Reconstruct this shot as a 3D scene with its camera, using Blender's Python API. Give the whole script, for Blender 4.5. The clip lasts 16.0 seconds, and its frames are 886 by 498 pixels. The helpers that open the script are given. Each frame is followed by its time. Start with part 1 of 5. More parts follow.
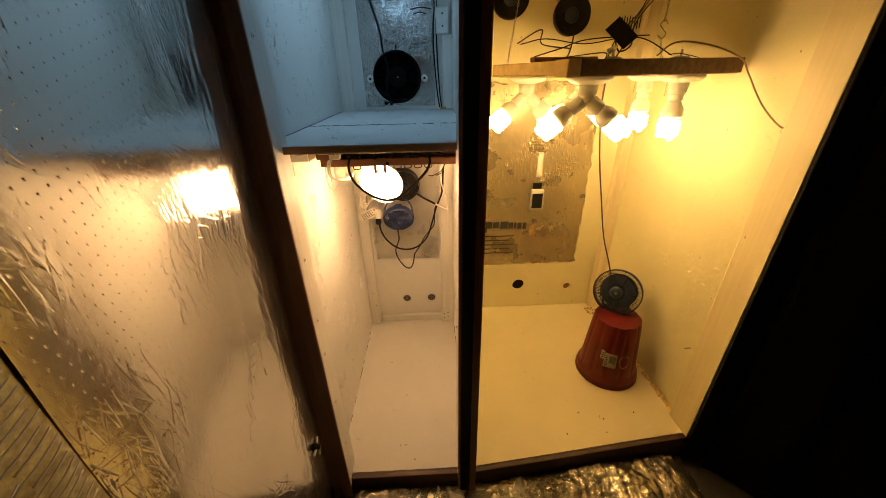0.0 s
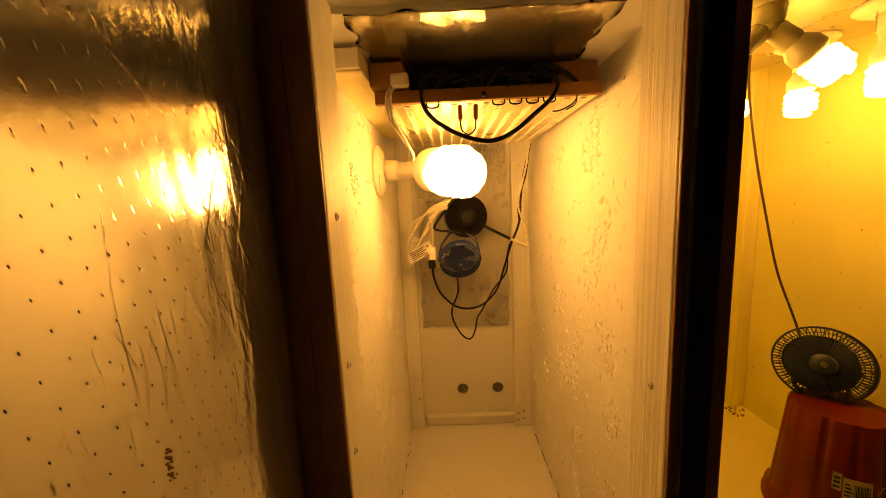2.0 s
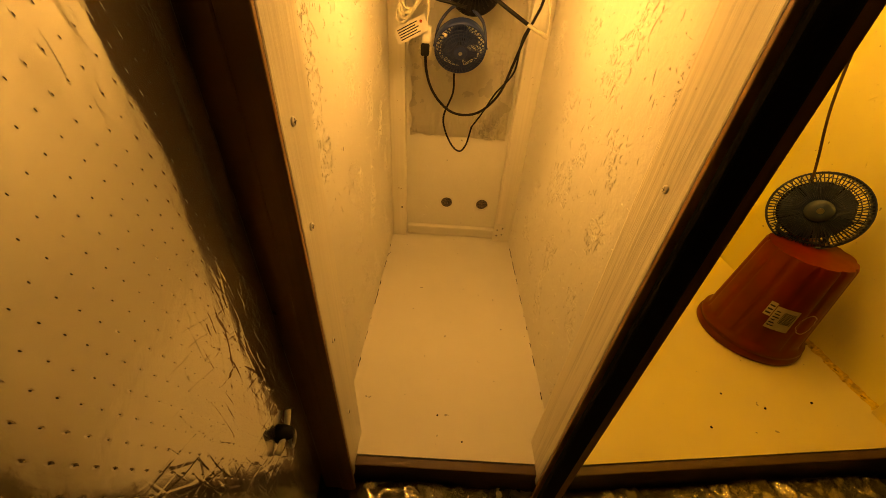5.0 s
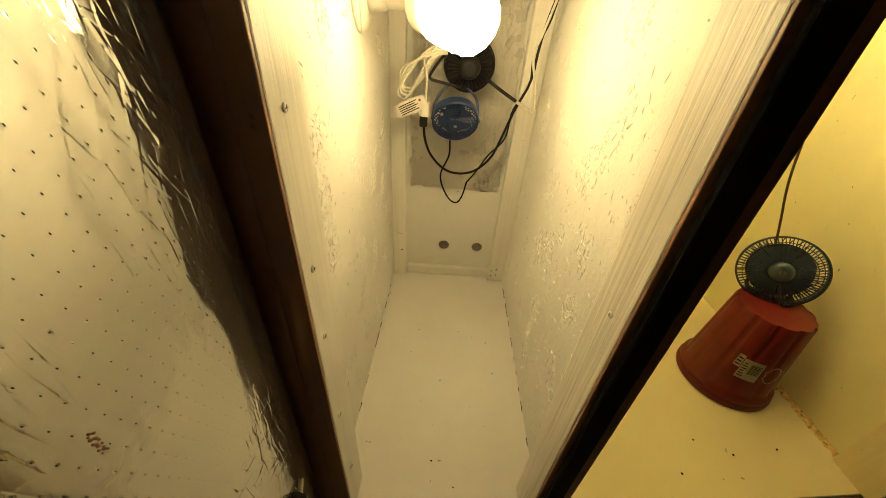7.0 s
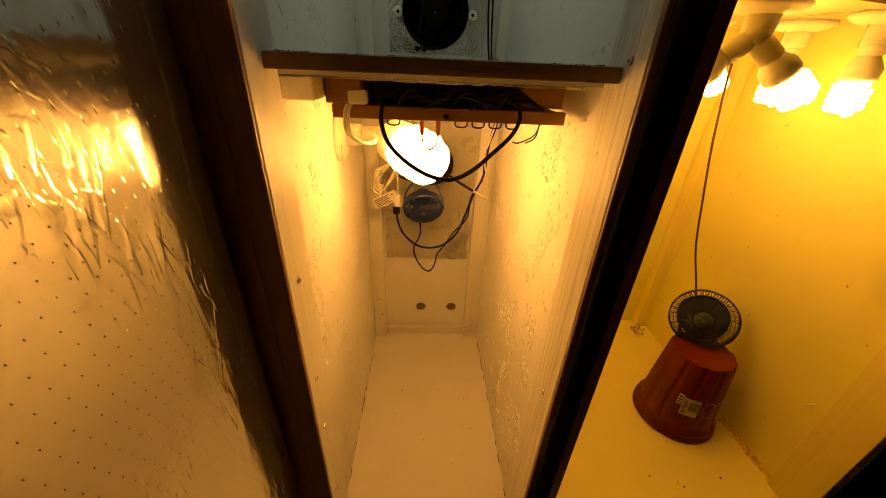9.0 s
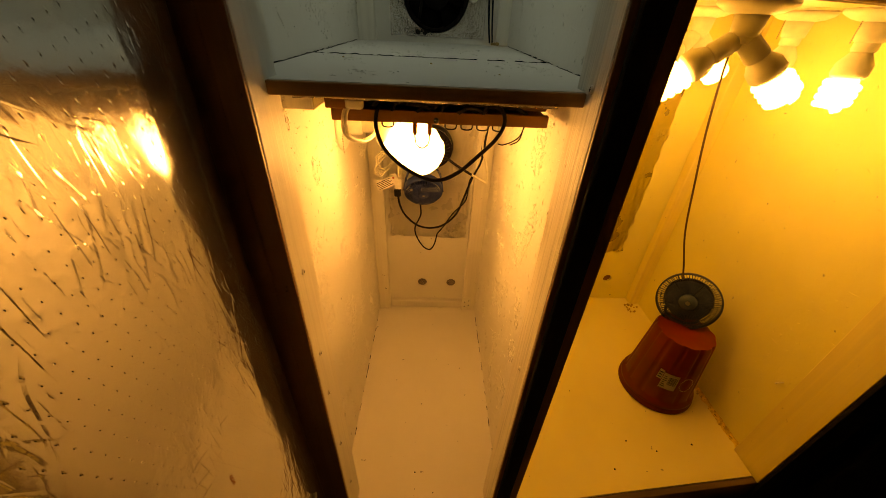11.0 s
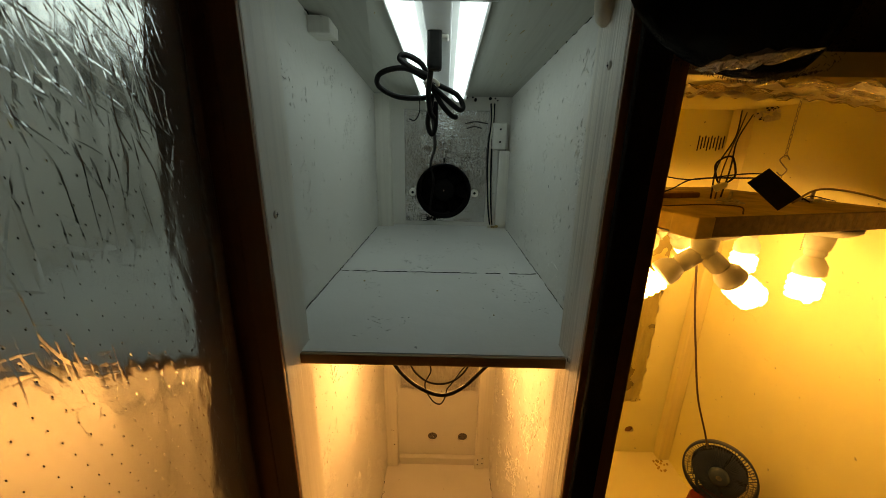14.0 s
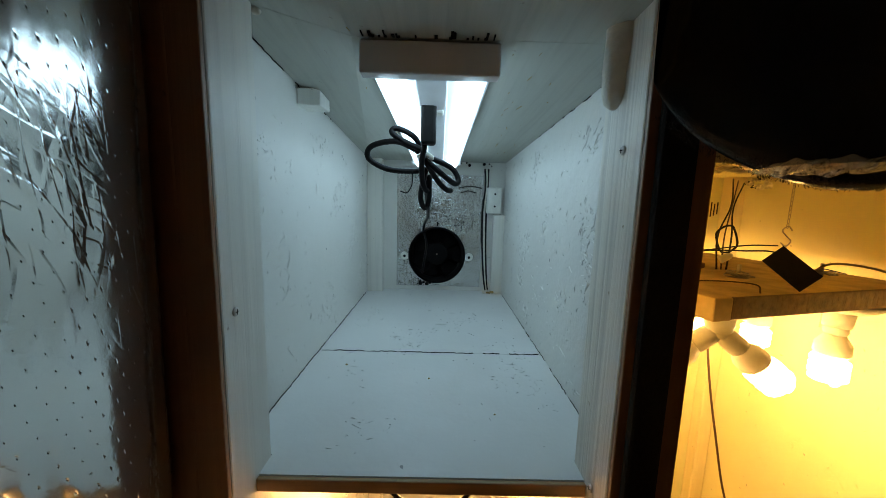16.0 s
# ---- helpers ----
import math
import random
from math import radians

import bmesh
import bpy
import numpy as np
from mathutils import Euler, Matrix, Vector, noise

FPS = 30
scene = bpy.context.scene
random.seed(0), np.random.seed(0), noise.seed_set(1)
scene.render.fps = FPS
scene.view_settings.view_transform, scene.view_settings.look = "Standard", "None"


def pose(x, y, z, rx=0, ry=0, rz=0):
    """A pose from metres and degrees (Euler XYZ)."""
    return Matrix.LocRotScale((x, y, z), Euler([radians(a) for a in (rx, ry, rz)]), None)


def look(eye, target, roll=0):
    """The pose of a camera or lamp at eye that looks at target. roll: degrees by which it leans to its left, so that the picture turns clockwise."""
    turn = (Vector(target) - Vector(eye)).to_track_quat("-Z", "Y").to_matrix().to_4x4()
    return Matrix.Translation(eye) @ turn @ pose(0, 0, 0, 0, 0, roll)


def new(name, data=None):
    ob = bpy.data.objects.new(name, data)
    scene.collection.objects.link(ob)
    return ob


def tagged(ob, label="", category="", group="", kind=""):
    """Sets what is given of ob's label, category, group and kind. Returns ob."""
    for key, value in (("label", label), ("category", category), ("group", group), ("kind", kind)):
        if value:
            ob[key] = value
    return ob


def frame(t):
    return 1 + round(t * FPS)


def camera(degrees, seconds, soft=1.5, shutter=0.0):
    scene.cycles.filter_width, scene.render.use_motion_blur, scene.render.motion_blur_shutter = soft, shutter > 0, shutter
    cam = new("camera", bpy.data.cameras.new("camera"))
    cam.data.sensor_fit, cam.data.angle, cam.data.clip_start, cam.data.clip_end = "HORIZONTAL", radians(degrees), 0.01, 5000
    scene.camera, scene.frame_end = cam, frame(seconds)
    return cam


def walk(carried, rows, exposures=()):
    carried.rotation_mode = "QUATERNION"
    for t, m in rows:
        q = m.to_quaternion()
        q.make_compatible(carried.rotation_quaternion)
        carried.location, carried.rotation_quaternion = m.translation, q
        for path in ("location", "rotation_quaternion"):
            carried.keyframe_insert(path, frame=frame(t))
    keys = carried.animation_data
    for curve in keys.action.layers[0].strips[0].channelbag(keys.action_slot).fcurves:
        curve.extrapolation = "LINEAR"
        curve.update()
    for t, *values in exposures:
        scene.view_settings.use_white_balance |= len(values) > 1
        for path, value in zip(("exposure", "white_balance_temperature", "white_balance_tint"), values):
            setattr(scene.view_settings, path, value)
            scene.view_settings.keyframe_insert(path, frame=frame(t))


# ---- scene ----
cam = camera(103.7, 16.0, soft=0.85)
PATH = [
    (0, (0.112, -0.685, 1.212), (0.17, 1.094, 0.318), -1.2),
    (0.5, (0.007, -0.554, 1.038), (0.025, 1.352, 0.431), -2.1),
    (1, (-0.051, -0.44, 0.889), (0.018, 1.484, 0.349), -0.7),
    (1.5, (-0.063, -0.395, 0.864), (-0.044, 1.543, 0.37), -1.6),
    (2, (-0.05, -0.373, 0.872), (-0.086, 1.607, 0.594), -2.7),
    (2.5, (-0.042, -0.361, 0.852), (-0.117, 1.618, 0.571), -1.9),
    (3, (-0.043, -0.36, 0.831), (-0.115, 1.583, 0.363), -1.0),
    (3.5, (-0.041, -0.357, 0.819), (-0.101, 1.509, 0.101), -1.2),
    (4, (-0.002, -0.365, 0.805), (-0.092, 1.409, -0.114), 0.6),
    (4.2, (-0.042, -0.341, 0.783), (-0.038, 1.382, -0.233), 3.9),
    (6.3, (-0.029, -0.297, 0.859), (0.007, 1.292, -0.355), 4.3),
    (6.5, (-0.03, -0.298, 0.879), (-0.001, 1.321, -0.295), 4.7),
    (7, (-0.032, -0.301, 0.933), (-0.022, 1.345, -0.204), 4.4),
    (7.5, (-0.019, -0.319, 1.001), (-0.061, 1.373, -0.065), 4.4),
    (8, (-0.006, -0.359, 1.026), (-0.034, 1.339, 0.032), 5.1),
    (8.5, (-0.02, -0.367, 1.07), (0.088, 1.359, 0.129), 3.1),
    (9, (-0.02, -0.362, 1.094), (0.094, 1.366, 0.153), 2.7),
    (11.5, (0.011, -0.403, 1.177), (0.069, 1.25, 0.052), 2.6),
    (12, (0.012, -0.415, 1.201), (0.068, 1.254, 0.101), 1.9),
    (12.5, (0.017, -0.425, 1.219), (0.101, 1.264, 0.152), 3.0),
    (13, (0.026, -0.426, 1.26), (0.088, 1.303, 0.256), 2.1),
    (13.5, (0.025, -0.421, 1.285), (0.093, 1.38, 0.417), 2.1),
    (14, (0.013, -0.378, 1.344), (0.0, 1.54, 0.779), 1.0),
    (14.5, (0.017, -0.34, 1.354), (0.046, 1.607, 0.896), 0.8),
    (15, (0.014, -0.317, 1.363), (0.046, 1.654, 1.026), 1.1),
    (15.5, (0.013, -0.307, 1.373), (0.047, 1.67, 1.074), 1.4),
    (16, (0.011, -0.315, 1.374), (0.033, 1.665, 1.097), 1.6),
]
EXPOSURES = [
    (0.0, 0.18, 6600, 37), (0.5, -0.22, 7300, 46), (1.0, -0.36, 10000, 39), (1.5, -0.4, 19000, 36), (2.5, -0.4, 24000, 41), (4.2, -0.29, 28000, 43), (6.3, 0.34, 4450, 2),
    (7.0, 0.23, 5600, 2), (7.5, 0.03, 8600, 9), (8.0, -0.12, 16500, 23), (8.5, -0.28, 22000, 38), (9.2, -0.32, 24000, 41), (11.5, -0.32, 25000, 43), (12.5, -0.32, 22000, 26), (13.5, -0.2, 17000, 32), (14.0, -0.2, 12000, 40), (14.5, 0.0, 9700, 46), (15.0, 0.5, 8700, 41), (16.0, 0.8, 7800, 38),
]
walk(cam, [(t, look(eye, target, roll)) for t, eye, target, roll in PATH], EXPOSURES)

# ---- light ----
world = bpy.data.worlds.new("world")
scene.world = world
world.use_nodes = True
world.node_tree.nodes["Background"].inputs[0].default_value = (0.02, 0.02, 0.025, 1)
world.node_tree.nodes["Background"].inputs[1].default_value = 0.2
LOW_BULB, HIGH_TUBE, RIGHT_BULB = 31.0, 2.35, 23.0
LOW_COLOUR, TUBE_COLOUR, RIGHT_COLOUR = (1.0, 0.69, 0.285), (0.375, 0.85, 1.10), (1.0, 0.68, 0.215)


# ---- materials ----
def node_material(name):
    m = bpy.data.materials.new(name)
    m.use_nodes = True
    return m, m.node_tree.nodes, m.node_tree.links, m.node_tree.nodes["Principled BSDF"]


def coords(nodes, links, scale=(1, 1, 1), turn=(0, 0, 0)):
    tc = nodes.new("ShaderNodeTexCoord")
    spin = nodes.new("ShaderNodeMapping")
    spin.inputs["Rotation"].default_value = turn
    mp = nodes.new("ShaderNodeMapping")
    mp.inputs["Scale"].default_value = scale
    links.new(tc.outputs["Object"], spin.inputs["Vector"])
    links.new(spin.outputs[0], mp.inputs["Vector"])
    return mp.outputs[0]


def noise_node(nodes, links, vec, scale, detail=4.0, rough=0.55, distort=0.0):
    n = nodes.new("ShaderNodeTexNoise")
    n.inputs["Scale"].default_value, n.inputs["Detail"].default_value = scale, detail
    n.inputs["Roughness"].default_value, n.inputs["Distortion"].default_value = rough, distort
    links.new(vec, n.inputs["Vector"])
    return n.outputs["Fac"]


def ramp(nodes, links, fac, stops):
    r = nodes.new("ShaderNodeValToRGB")
    e = r.color_ramp.elements
    while len(e) < len(stops):
        e.new(0.5)
    for el, (p, c) in zip(e, stops):
        el.position, el.color = p, (*c, 1) if len(c) == 3 else c
    links.new(fac, r.inputs[0])
    return r.outputs[0]


def mix(nodes, links, kind, fac, a, b):
    n = nodes.new("ShaderNodeMix")
    n.data_type, n.blend_type = "RGBA", kind
    for sock, v in ((n.inputs["Factor"], fac), (n.inputs["A"], a), (n.inputs["B"], b)):
        if hasattr(v, "links"):
            links.new(v, sock)
        elif isinstance(v, tuple):
            sock.default_value = (*v, 1)
        else:
            sock.default_value = v
    return n.outputs["Result"]


def bump(nodes, links, bsdf, height, strength, distance):
    b = nodes.new("ShaderNodeBump")
    b.inputs["Strength"].default_value, b.inputs["Distance"].default_value = strength, distance
    links.new(height, b.inputs["Height"])
    old = bsdf.inputs["Normal"].links
    if old:
        links.new(old[0].from_socket, b.inputs["Normal"])
    links.new(b.outputs[0], bsdf.inputs["Normal"])


def plain(name, colour, rough=0.5, metal=0.0, vary=0.12, scale=40.0, relief=0.0):
    m, n, l, b = node_material(name)
    v = coords(n, l)
    f = noise_node(n, l, v, scale)
    dark = tuple(c * (1 - vary) for c in colour)
    light = tuple(min(1, c * (1 + vary)) for c in colour)
    l.new(ramp(n, l, f, [(0.3, dark), (0.7, light)]), b.inputs["Base Color"])
    l.new(ramp(n, l, noise_node(n, l, v, scale * 2.3), [(0.3, (rough * 0.85,) * 3), (0.7, (min(1, rough * 1.15),) * 3)]), b.inputs["Roughness"])
    b.inputs["Metallic"].default_value = metal
    if relief:
        bump(n, l, b, noise_node(n, l, v, scale * 1.7), 0.5, relief)
    return m


def painted_board(name, colour, strands=1.0, rough=0.55):
    """Paint over strand board: shallow chips that lie in all directions, small pits and faint dirt."""
    m, n, l, b = node_material(name)
    v = coords(n, l)
    soft = noise_node(n, l, v, 3.0, 5.0)
    base = ramp(n, l, soft, [(0.3, tuple(c * 0.9 for c in colour)), (0.65, colour)])
    pit = noise_node(n, l, coords(n, l, (1, 1, 1), (0.4, 0.3, 0.2)), 55.0, 2.0)
    base = mix(n, l, "MIX", ramp(n, l, pit, [(0.735, (0, 0, 0)), (0.76, (0.8, 0.8, 0.8))]), base, tuple(c * 0.35 for c in colour))
    l.new(base, b.inputs["Base Color"])
    b.inputs["Roughness"].default_value = rough
    b.inputs["Specular IOR Level"].default_value = 0.35
    bump(n, l, b, noise_node(n, l, v, 22.0, 3.0), 0.12 * strands, 0.006)
    bump(n, l, b, noise_node(n, l, v, 160.0, 3.0), 0.16 * strands, 0.0012)
    return m


def painted_timber(name, colour, along="z", rough=0.5, wear=(0.35, 0.25, 0.15), low=0.75, relief=0.6):
    m, n, l, b = node_material(name)
    s = {"x": (2, 90, 90), "y": (90, 2, 90), "z": (90, 90, 2)}[along]
    grain = noise_node(n, l, coords(n, l, s), 1.0, 5.0, 0.6, 0.4)
    base = ramp(n, l, grain, [(0.25, tuple(c * low for c in colour)), (0.5, colour), (0.8, tuple(min(1, c * 1.08) for c in colour))])
    chips = noise_node(n, l, coords(n, l), 55.0, 5.0)
    base = mix(n, l, "MIX", ramp(n, l, chips, [(0.70, (0, 0, 0)), (0.74, (0.7, 0.7, 0.7))]), base, wear)
    l.new(base, b.inputs["Base Color"])
    b.inputs["Roughness"].default_value = rough
    bump(n, l, b, grain, relief, 0.0015)
    return m


def foil_material(name, colour=(0.82, 0.82, 0.80), rough=0.2, crease=1.0, dots=0.0, stretch=(1, 1, 1), dirt=0.35, metal=0.75):
    """Foil insulation: bright metal with long creases, fine wrinkles and, where wanted, rows of pierced dots."""
    m, n, l, b = node_material(name)
    v = coords(n, l)
    big = noise_node(n, l, v, 5.0, 5.0)
    base = ramp(n, l, big, [(0.3, tuple(c * (1 - dirt) for c in colour)), (0.65, colour)])
    b.inputs["Metallic"].default_value = metal
    l.new(ramp(n, l, noise_node(n, l, v, 9.0, 4.0), [(0.3, (rough * 0.8,) * 3), (0.7, (rough * 1.35,) * 3)]), b.inputs["Roughness"])
    if dots:
        sep = n.new("ShaderNodeSeparateXYZ")
        l.new(v, sep.inputs[0])

        def math_node(op, a, c=None):
            q = n.new("ShaderNodeMath")
            q.operation = op
            for sock, val in zip(q.inputs, (a, c)):
                if val is None:
                    continue
                if hasattr(val, "links"):
                    l.new(val, sock)
                else:
                    sock.default_value = val
            return q.outputs[0]
        p = math_node("ADD", math_node("MULTIPLY", sep.outputs[1], 1 / dots), math_node("MULTIPLY", sep.outputs[2], 0.35 / dots))
        q = math_node("ADD", math_node("MULTIPLY", sep.outputs[2], 0.9 / dots), math_node("MULTIPLY", sep.outputs[1], -0.28 / dots))
        dp = math_node("SUBTRACT", math_node("FRACT", p), 0.5)
        dq = math_node("SUBTRACT", math_node("FRACT", q), 0.5)
        d = math_node("SQRT", math_node("ADD", math_node("MULTIPLY", math_node("MULTIPLY", dp, dp), 4.5), math_node("MULTIPLY", dq, dq)))
        hole = math_node("LESS_THAN", d, 0.064)
        base = mix(n, l, "MIX", hole, base, (0.06, 0.052, 0.042))
        l.new(math_node("MULTIPLY", math_node("SUBTRACT", 1.0, hole), metal), b.inputs["Metallic"])
        bump(n, l, b, math_node("MINIMUM", math_node("MULTIPLY", d, 5.0), 1.0), 0.12, 0.001)
    l.new(base, b.inputs["Base Color"])
    patch = ramp(n, l, noise_node(n, l, v, 7.0, 3.0), [(0.48, (0.02, 0.02, 0.02)), (0.66, (1, 1, 1))])
    for scale, turn in (((95, 95, 15), (0.28, 0.0, 0.0)), ((130, 130, 19), (-0.48, 0.0, 0.3)), ((180, 180, 24), (-0.08, 0.0, 0.1)), ((26, 26, 150), (0.5, 0.0, 0.4))):
        sc = tuple(a * c for a, c in zip(scale, stretch))
        f = noise_node(n, l, coords(n, l, sc, turn), 1.0, 0.0, 0.4, 0.0)
        ridge = ramp(n, l, f, [(0.59, (0, 0, 0)), (0.70, (1, 1, 1))])
        bump(n, l, b, mix(n, l, "MULTIPLY", 1.0, ridge, patch), 0.22 * crease, 0.0012)
    bump(n, l, b, big, 0.10 * crease, 0.012)
    bump(n, l, b, noise_node(n, l, v, 140.0, 3.0), 0.06 * crease, 0.001)
    return m


def glow(name, colour, strength):
    m, n, l, b = node_material(name)
    b.inputs["Base Color"].default_value = (0.9, 0.88, 0.82, 1)
    b.inputs["Emission Color"].default_value = (*colour, 1)
    b.inputs["Emission Strength"].default_value = strength
    return m


WHITE_BOARD = painted_board("white_painted_strand_board", (0.82, 0.80, 0.75), 1.9)
SHELF_PAINT = painted_board("white_painted_shelf", (0.86, 0.86, 0.84), 1.0, 0.4)
FLOOR_PAINT = painted_board("white_painted_floor", (0.80, 0.77, 0.72), 0.25, 0.5)
CREAM_BOARD = painted_board("cream_painted_board", (0.86, 0.80, 0.50), 0.9)
CREAM_FLOOR = painted_board("cream_painted_floor", (0.82, 0.73, 0.47), 0.25, 0.45)
WHITE_STUD = painted_timber("white_painted_stud", (0.80, 0.77, 0.70), low=0.9, relief=0.4)
ROUGH_STUD = painted_timber("rough_grained_white_stud", (0.78, 0.74, 0.66), low=0.6, relief=1.0)
# White ceiling paint greyed: weaker tube light is put into the base colour.
GREYED_CEIL = painted_timber("greyed_white_ceiling_board", (0.45, 0.46, 0.41), "y", 0.6, (0.26, 0.23, 0.18), 0.86, 0.3)
CREAM_STUD = painted_timber("cream_painted_stud", (0.80, 0.70, 0.45), low=0.95, relief=0.15)
BROWN = painted_timber("brown_stained_timber", (0.30, 0.145, 0.075), "z", 0.5, (0.08, 0.04, 0.025))
SILL = painted_timber("dark_sill_timber", (0.085, 0.045, 0.028), "x", 0.55, (0.03, 0.02, 0.015))
RAW_EDGE = painted_timber("raw_brown_board_edge", (0.44, 0.27, 0.15), "x", 0.65, (0.10, 0.05, 0.03))
RED_WOOD = painted_timber("reddish_raw_timber", (0.26, 0.11, 0.05), "x", 0.6, (0.12, 0.05, 0.03))
GASKET = plain("black_foam_gasket", (0.013, 0.012, 0.011), 0.9, 0, 0.3, 300, 0.0006)
DOOR_FOIL = foil_material("perforated_foil", (0.75, 0.74, 0.70), 0.125, 1.0, 0.0117, (1, 1, 1), 0.15, 0.92)
UNDER_FOIL = foil_material("shelf_foil", (0.80, 0.74, 0.62), 0.16, 1.2, 0.0, (1, 1, 1), 0.2, 0.9)
WALL_FOIL = foil_material("wall_foil", (0.82, 0.73, 0.47), 0.28, 7.0, 0.0, (1.2, 1.2, 1.2), 0.06, 0.6)
HIGH_FOIL = foil_material("grey_wall_foil", (0.66, 0.66, 0.64), 0.2, 8.0, 0.0, (1.3, 1.3, 1.3), 0.3, 0.85)
PAINTED_FOIL = foil_material("painted_over_foil", (0.84, 0.80, 0.72), 0.26, 6.0, 0.0, (1.2, 1.2, 1.2), 0.04, 0.12)
MAT_FOIL = foil_material("crumpled_floor_foil", (0.84, 0.78, 0.62), 0.22, 7.0, 0.0, (1.5, 1.5, 1.5), 0.35)
BLANKET_FOIL = foil_material("quilted_blanket_foil", (0.80, 0.72, 0.52), 0.26, 4.0, 0.0, (1.5, 1.5, 1.5), 0.25, 0.75)
EDGE_FOIL = plain("mottled_gold_foil_edge", (0.85, 0.66, 0.40), 0.4, 0.35, 0.5, 90, 0.003)
# Silver foil by the hinge: its brown is the trim's reflection, painted in.
HINGE_FOIL = foil_material("brown_reflection_foil", (0.34, 0.24, 0.15), 0.25, 1.0, 0.0125, (1, 1, 1), 0.3, 0.45)
BLACK_PLASTIC = plain("black_plastic_sheet", (0.010, 0.010, 0.011), 0.2, 0, 0.3, 12, 0.004)
BLACK = plain("black_hard_plastic", (0.012, 0.011, 0.011), 0.4, 0, 0.3, 80)
CABLE = plain("black_rubber_cable", (0.01, 0.009, 0.009), 0.45, 0, 0.3, 90)
BROWN_CABLE = plain("brown_flex_cable", (0.07, 0.035, 0.02), 0.5, 0, 0.3, 90)
TAN_CABLE = plain("tan_flex_cable", (0.34, 0.24, 0.11), 0.5, 0, 0.2, 90)
WHITE_CABLE = plain("white_flex_cable", (0.72, 0.68, 0.58), 0.45, 0, 0.1, 90)
WHITE_PLASTIC = plain("white_plastic", (0.78, 0.76, 0.70), 0.35, 0, 0.06, 60)
BLUE = plain("blue_plastic", (0.014, 0.030, 0.11), 0.35, 0, 0.25, 60)
NAVY = plain("navy_plastic", (0.018, 0.032, 0.075), 0.35, 0, 0.3, 60)
TERRACOTTA = plain("terracotta_red_plastic", (0.15, 0.010, 0.007), 0.42, 0, 0.25, 14, 0.0008)
METAL = plain("zinc_metal", (0.45, 0.42, 0.36), 0.35, 1.0, 0.2, 120)
PAPER = plain("white_paper", (0.75, 0.72, 0.64), 0.7, 0, 0.06, 60)
INK = plain("dark_ink", (0.04, 0.035, 0.03), 0.7, 0, 0.2, 60)
RED_INK = plain("red_ink", (0.5, 0.06, 0.03), 0.7, 0, 0.2, 60)
TAN_BOARD = plain("tan_cloth_taped_board", (0.55, 0.40, 0.20), 0.75, 0, 0.25, 22, 0.001)
BROWN_TAPE = plain("brown_wrapped_tape", (0.16, 0.09, 0.04), 0.5, 0, 0.35, 70, 0.002)
FOAM = plain("white_expanding_foam", (0.75, 0.70, 0.60), 0.8, 0, 0.15, 30, 0.006)
CAULK = plain("crumbled_tan_caulk", (0.45, 0.30, 0.12), 0.85, 0, 0.5, 60, 0.004)
SEAM = plain("scraped_yellow_caulk", (0.66, 0.48, 0.20), 0.7, 0, 0.4, 110, 0.004)
DARK = plain("dark_void", (0.006, 0.005, 0.005), 0.9, 0, 0.3, 20)
RUST = plain("dried_brown_stain", (0.32, 0.13, 0.05), 0.6, 0, 0.3, 90)
ROOM = plain("dim_room_plaster", (0.42, 0.36, 0.30), 0.9, 0, 0.15, 6)
FAN_HUB = plain("slate_blue_glossy_plastic", (0.040, 0.062, 0.10), 0.22, 0, 0.15, 40)
ROOM_FLOOR = plain("dark_floor_covering", (0.05, 0.045, 0.04), 0.8, 0, 0.25, 9)
FIXTURE_WHITE = plain("white_enamel", (0.74, 0.74, 0.74), 0.4, 0, 0.05, 20)
DRIVER = plain("black_driver_housing", (0.01, 0.009, 0.008), 0.6, 0, 0.3, 60, 0.001)
LED_FOIL = foil_material("led_panel_foil", (0.80, 0.70, 0.50), 0.3, 0.7, 0.0, (2, 2, 2), 0.2)
BOARD_FOIL = foil_material("board_foil", (0.52, 0.48, 0.38), 0.3, 0.7, 0.0, (2, 2, 2), 0.2)
LED_WHITE = plain("white_led_chip", (0.85, 0.84, 0.78), 0.3, 0, 0.05, 200)
LED_STRIP = plain("tan_led_strip", (0.55, 0.48, 0.34), 0.5, 0, 0.15, 90)
AMBER = plain("amber_resistor", (0.35, 0.10, 0.02), 0.4, 0, 0.3, 200)
LOW_GLOW = glow("warm_white_bulb", LOW_COLOUR, LOW_BULB)
TUBE_GLOW = glow("cool_white_tube", TUBE_COLOUR, HIGH_TUBE)
RIGHT_GLOW = glow("yellow_warm_bulb", RIGHT_COLOUR, RIGHT_BULB)

for dull in (CABLE, DRIVER, BLACK, DARK, GASKET):
    dull.node_tree.nodes["Principled BSDF"].inputs["Specular IOR Level"].default_value = 0.2


# ---- mesh helpers ----
def box(bm, x0, x1, y0, y1, z0, z1, bevel=0.0, m=None):
    r = bmesh.ops.create_cube(bm, size=1.0)
    vs = r["verts"]
    for v in vs:
        v.co = ((x0 + x1) / 2 + v.co.x * (x1 - x0), (y0 + y1) / 2 + v.co.y * (y1 - y0), (z0 + z1) / 2 + v.co.z * (z1 - z0))
    if bevel:
        es = list({e for v in vs for e in v.link_edges})
        vs = bmesh.ops.bevel(bm, geom=es, offset=bevel, segments=2, affect="EDGES", profile=0.5)["verts"]
        vs = list({v for v in vs})
    if m is not None:
        for v in vs:
            v.co = m @ v.co
    return vs


def boxes(*rows, bevel=0.0):
    bm = bmesh.new()
    for r in rows:
        box(bm, *r, bevel=bevel)
    return bm


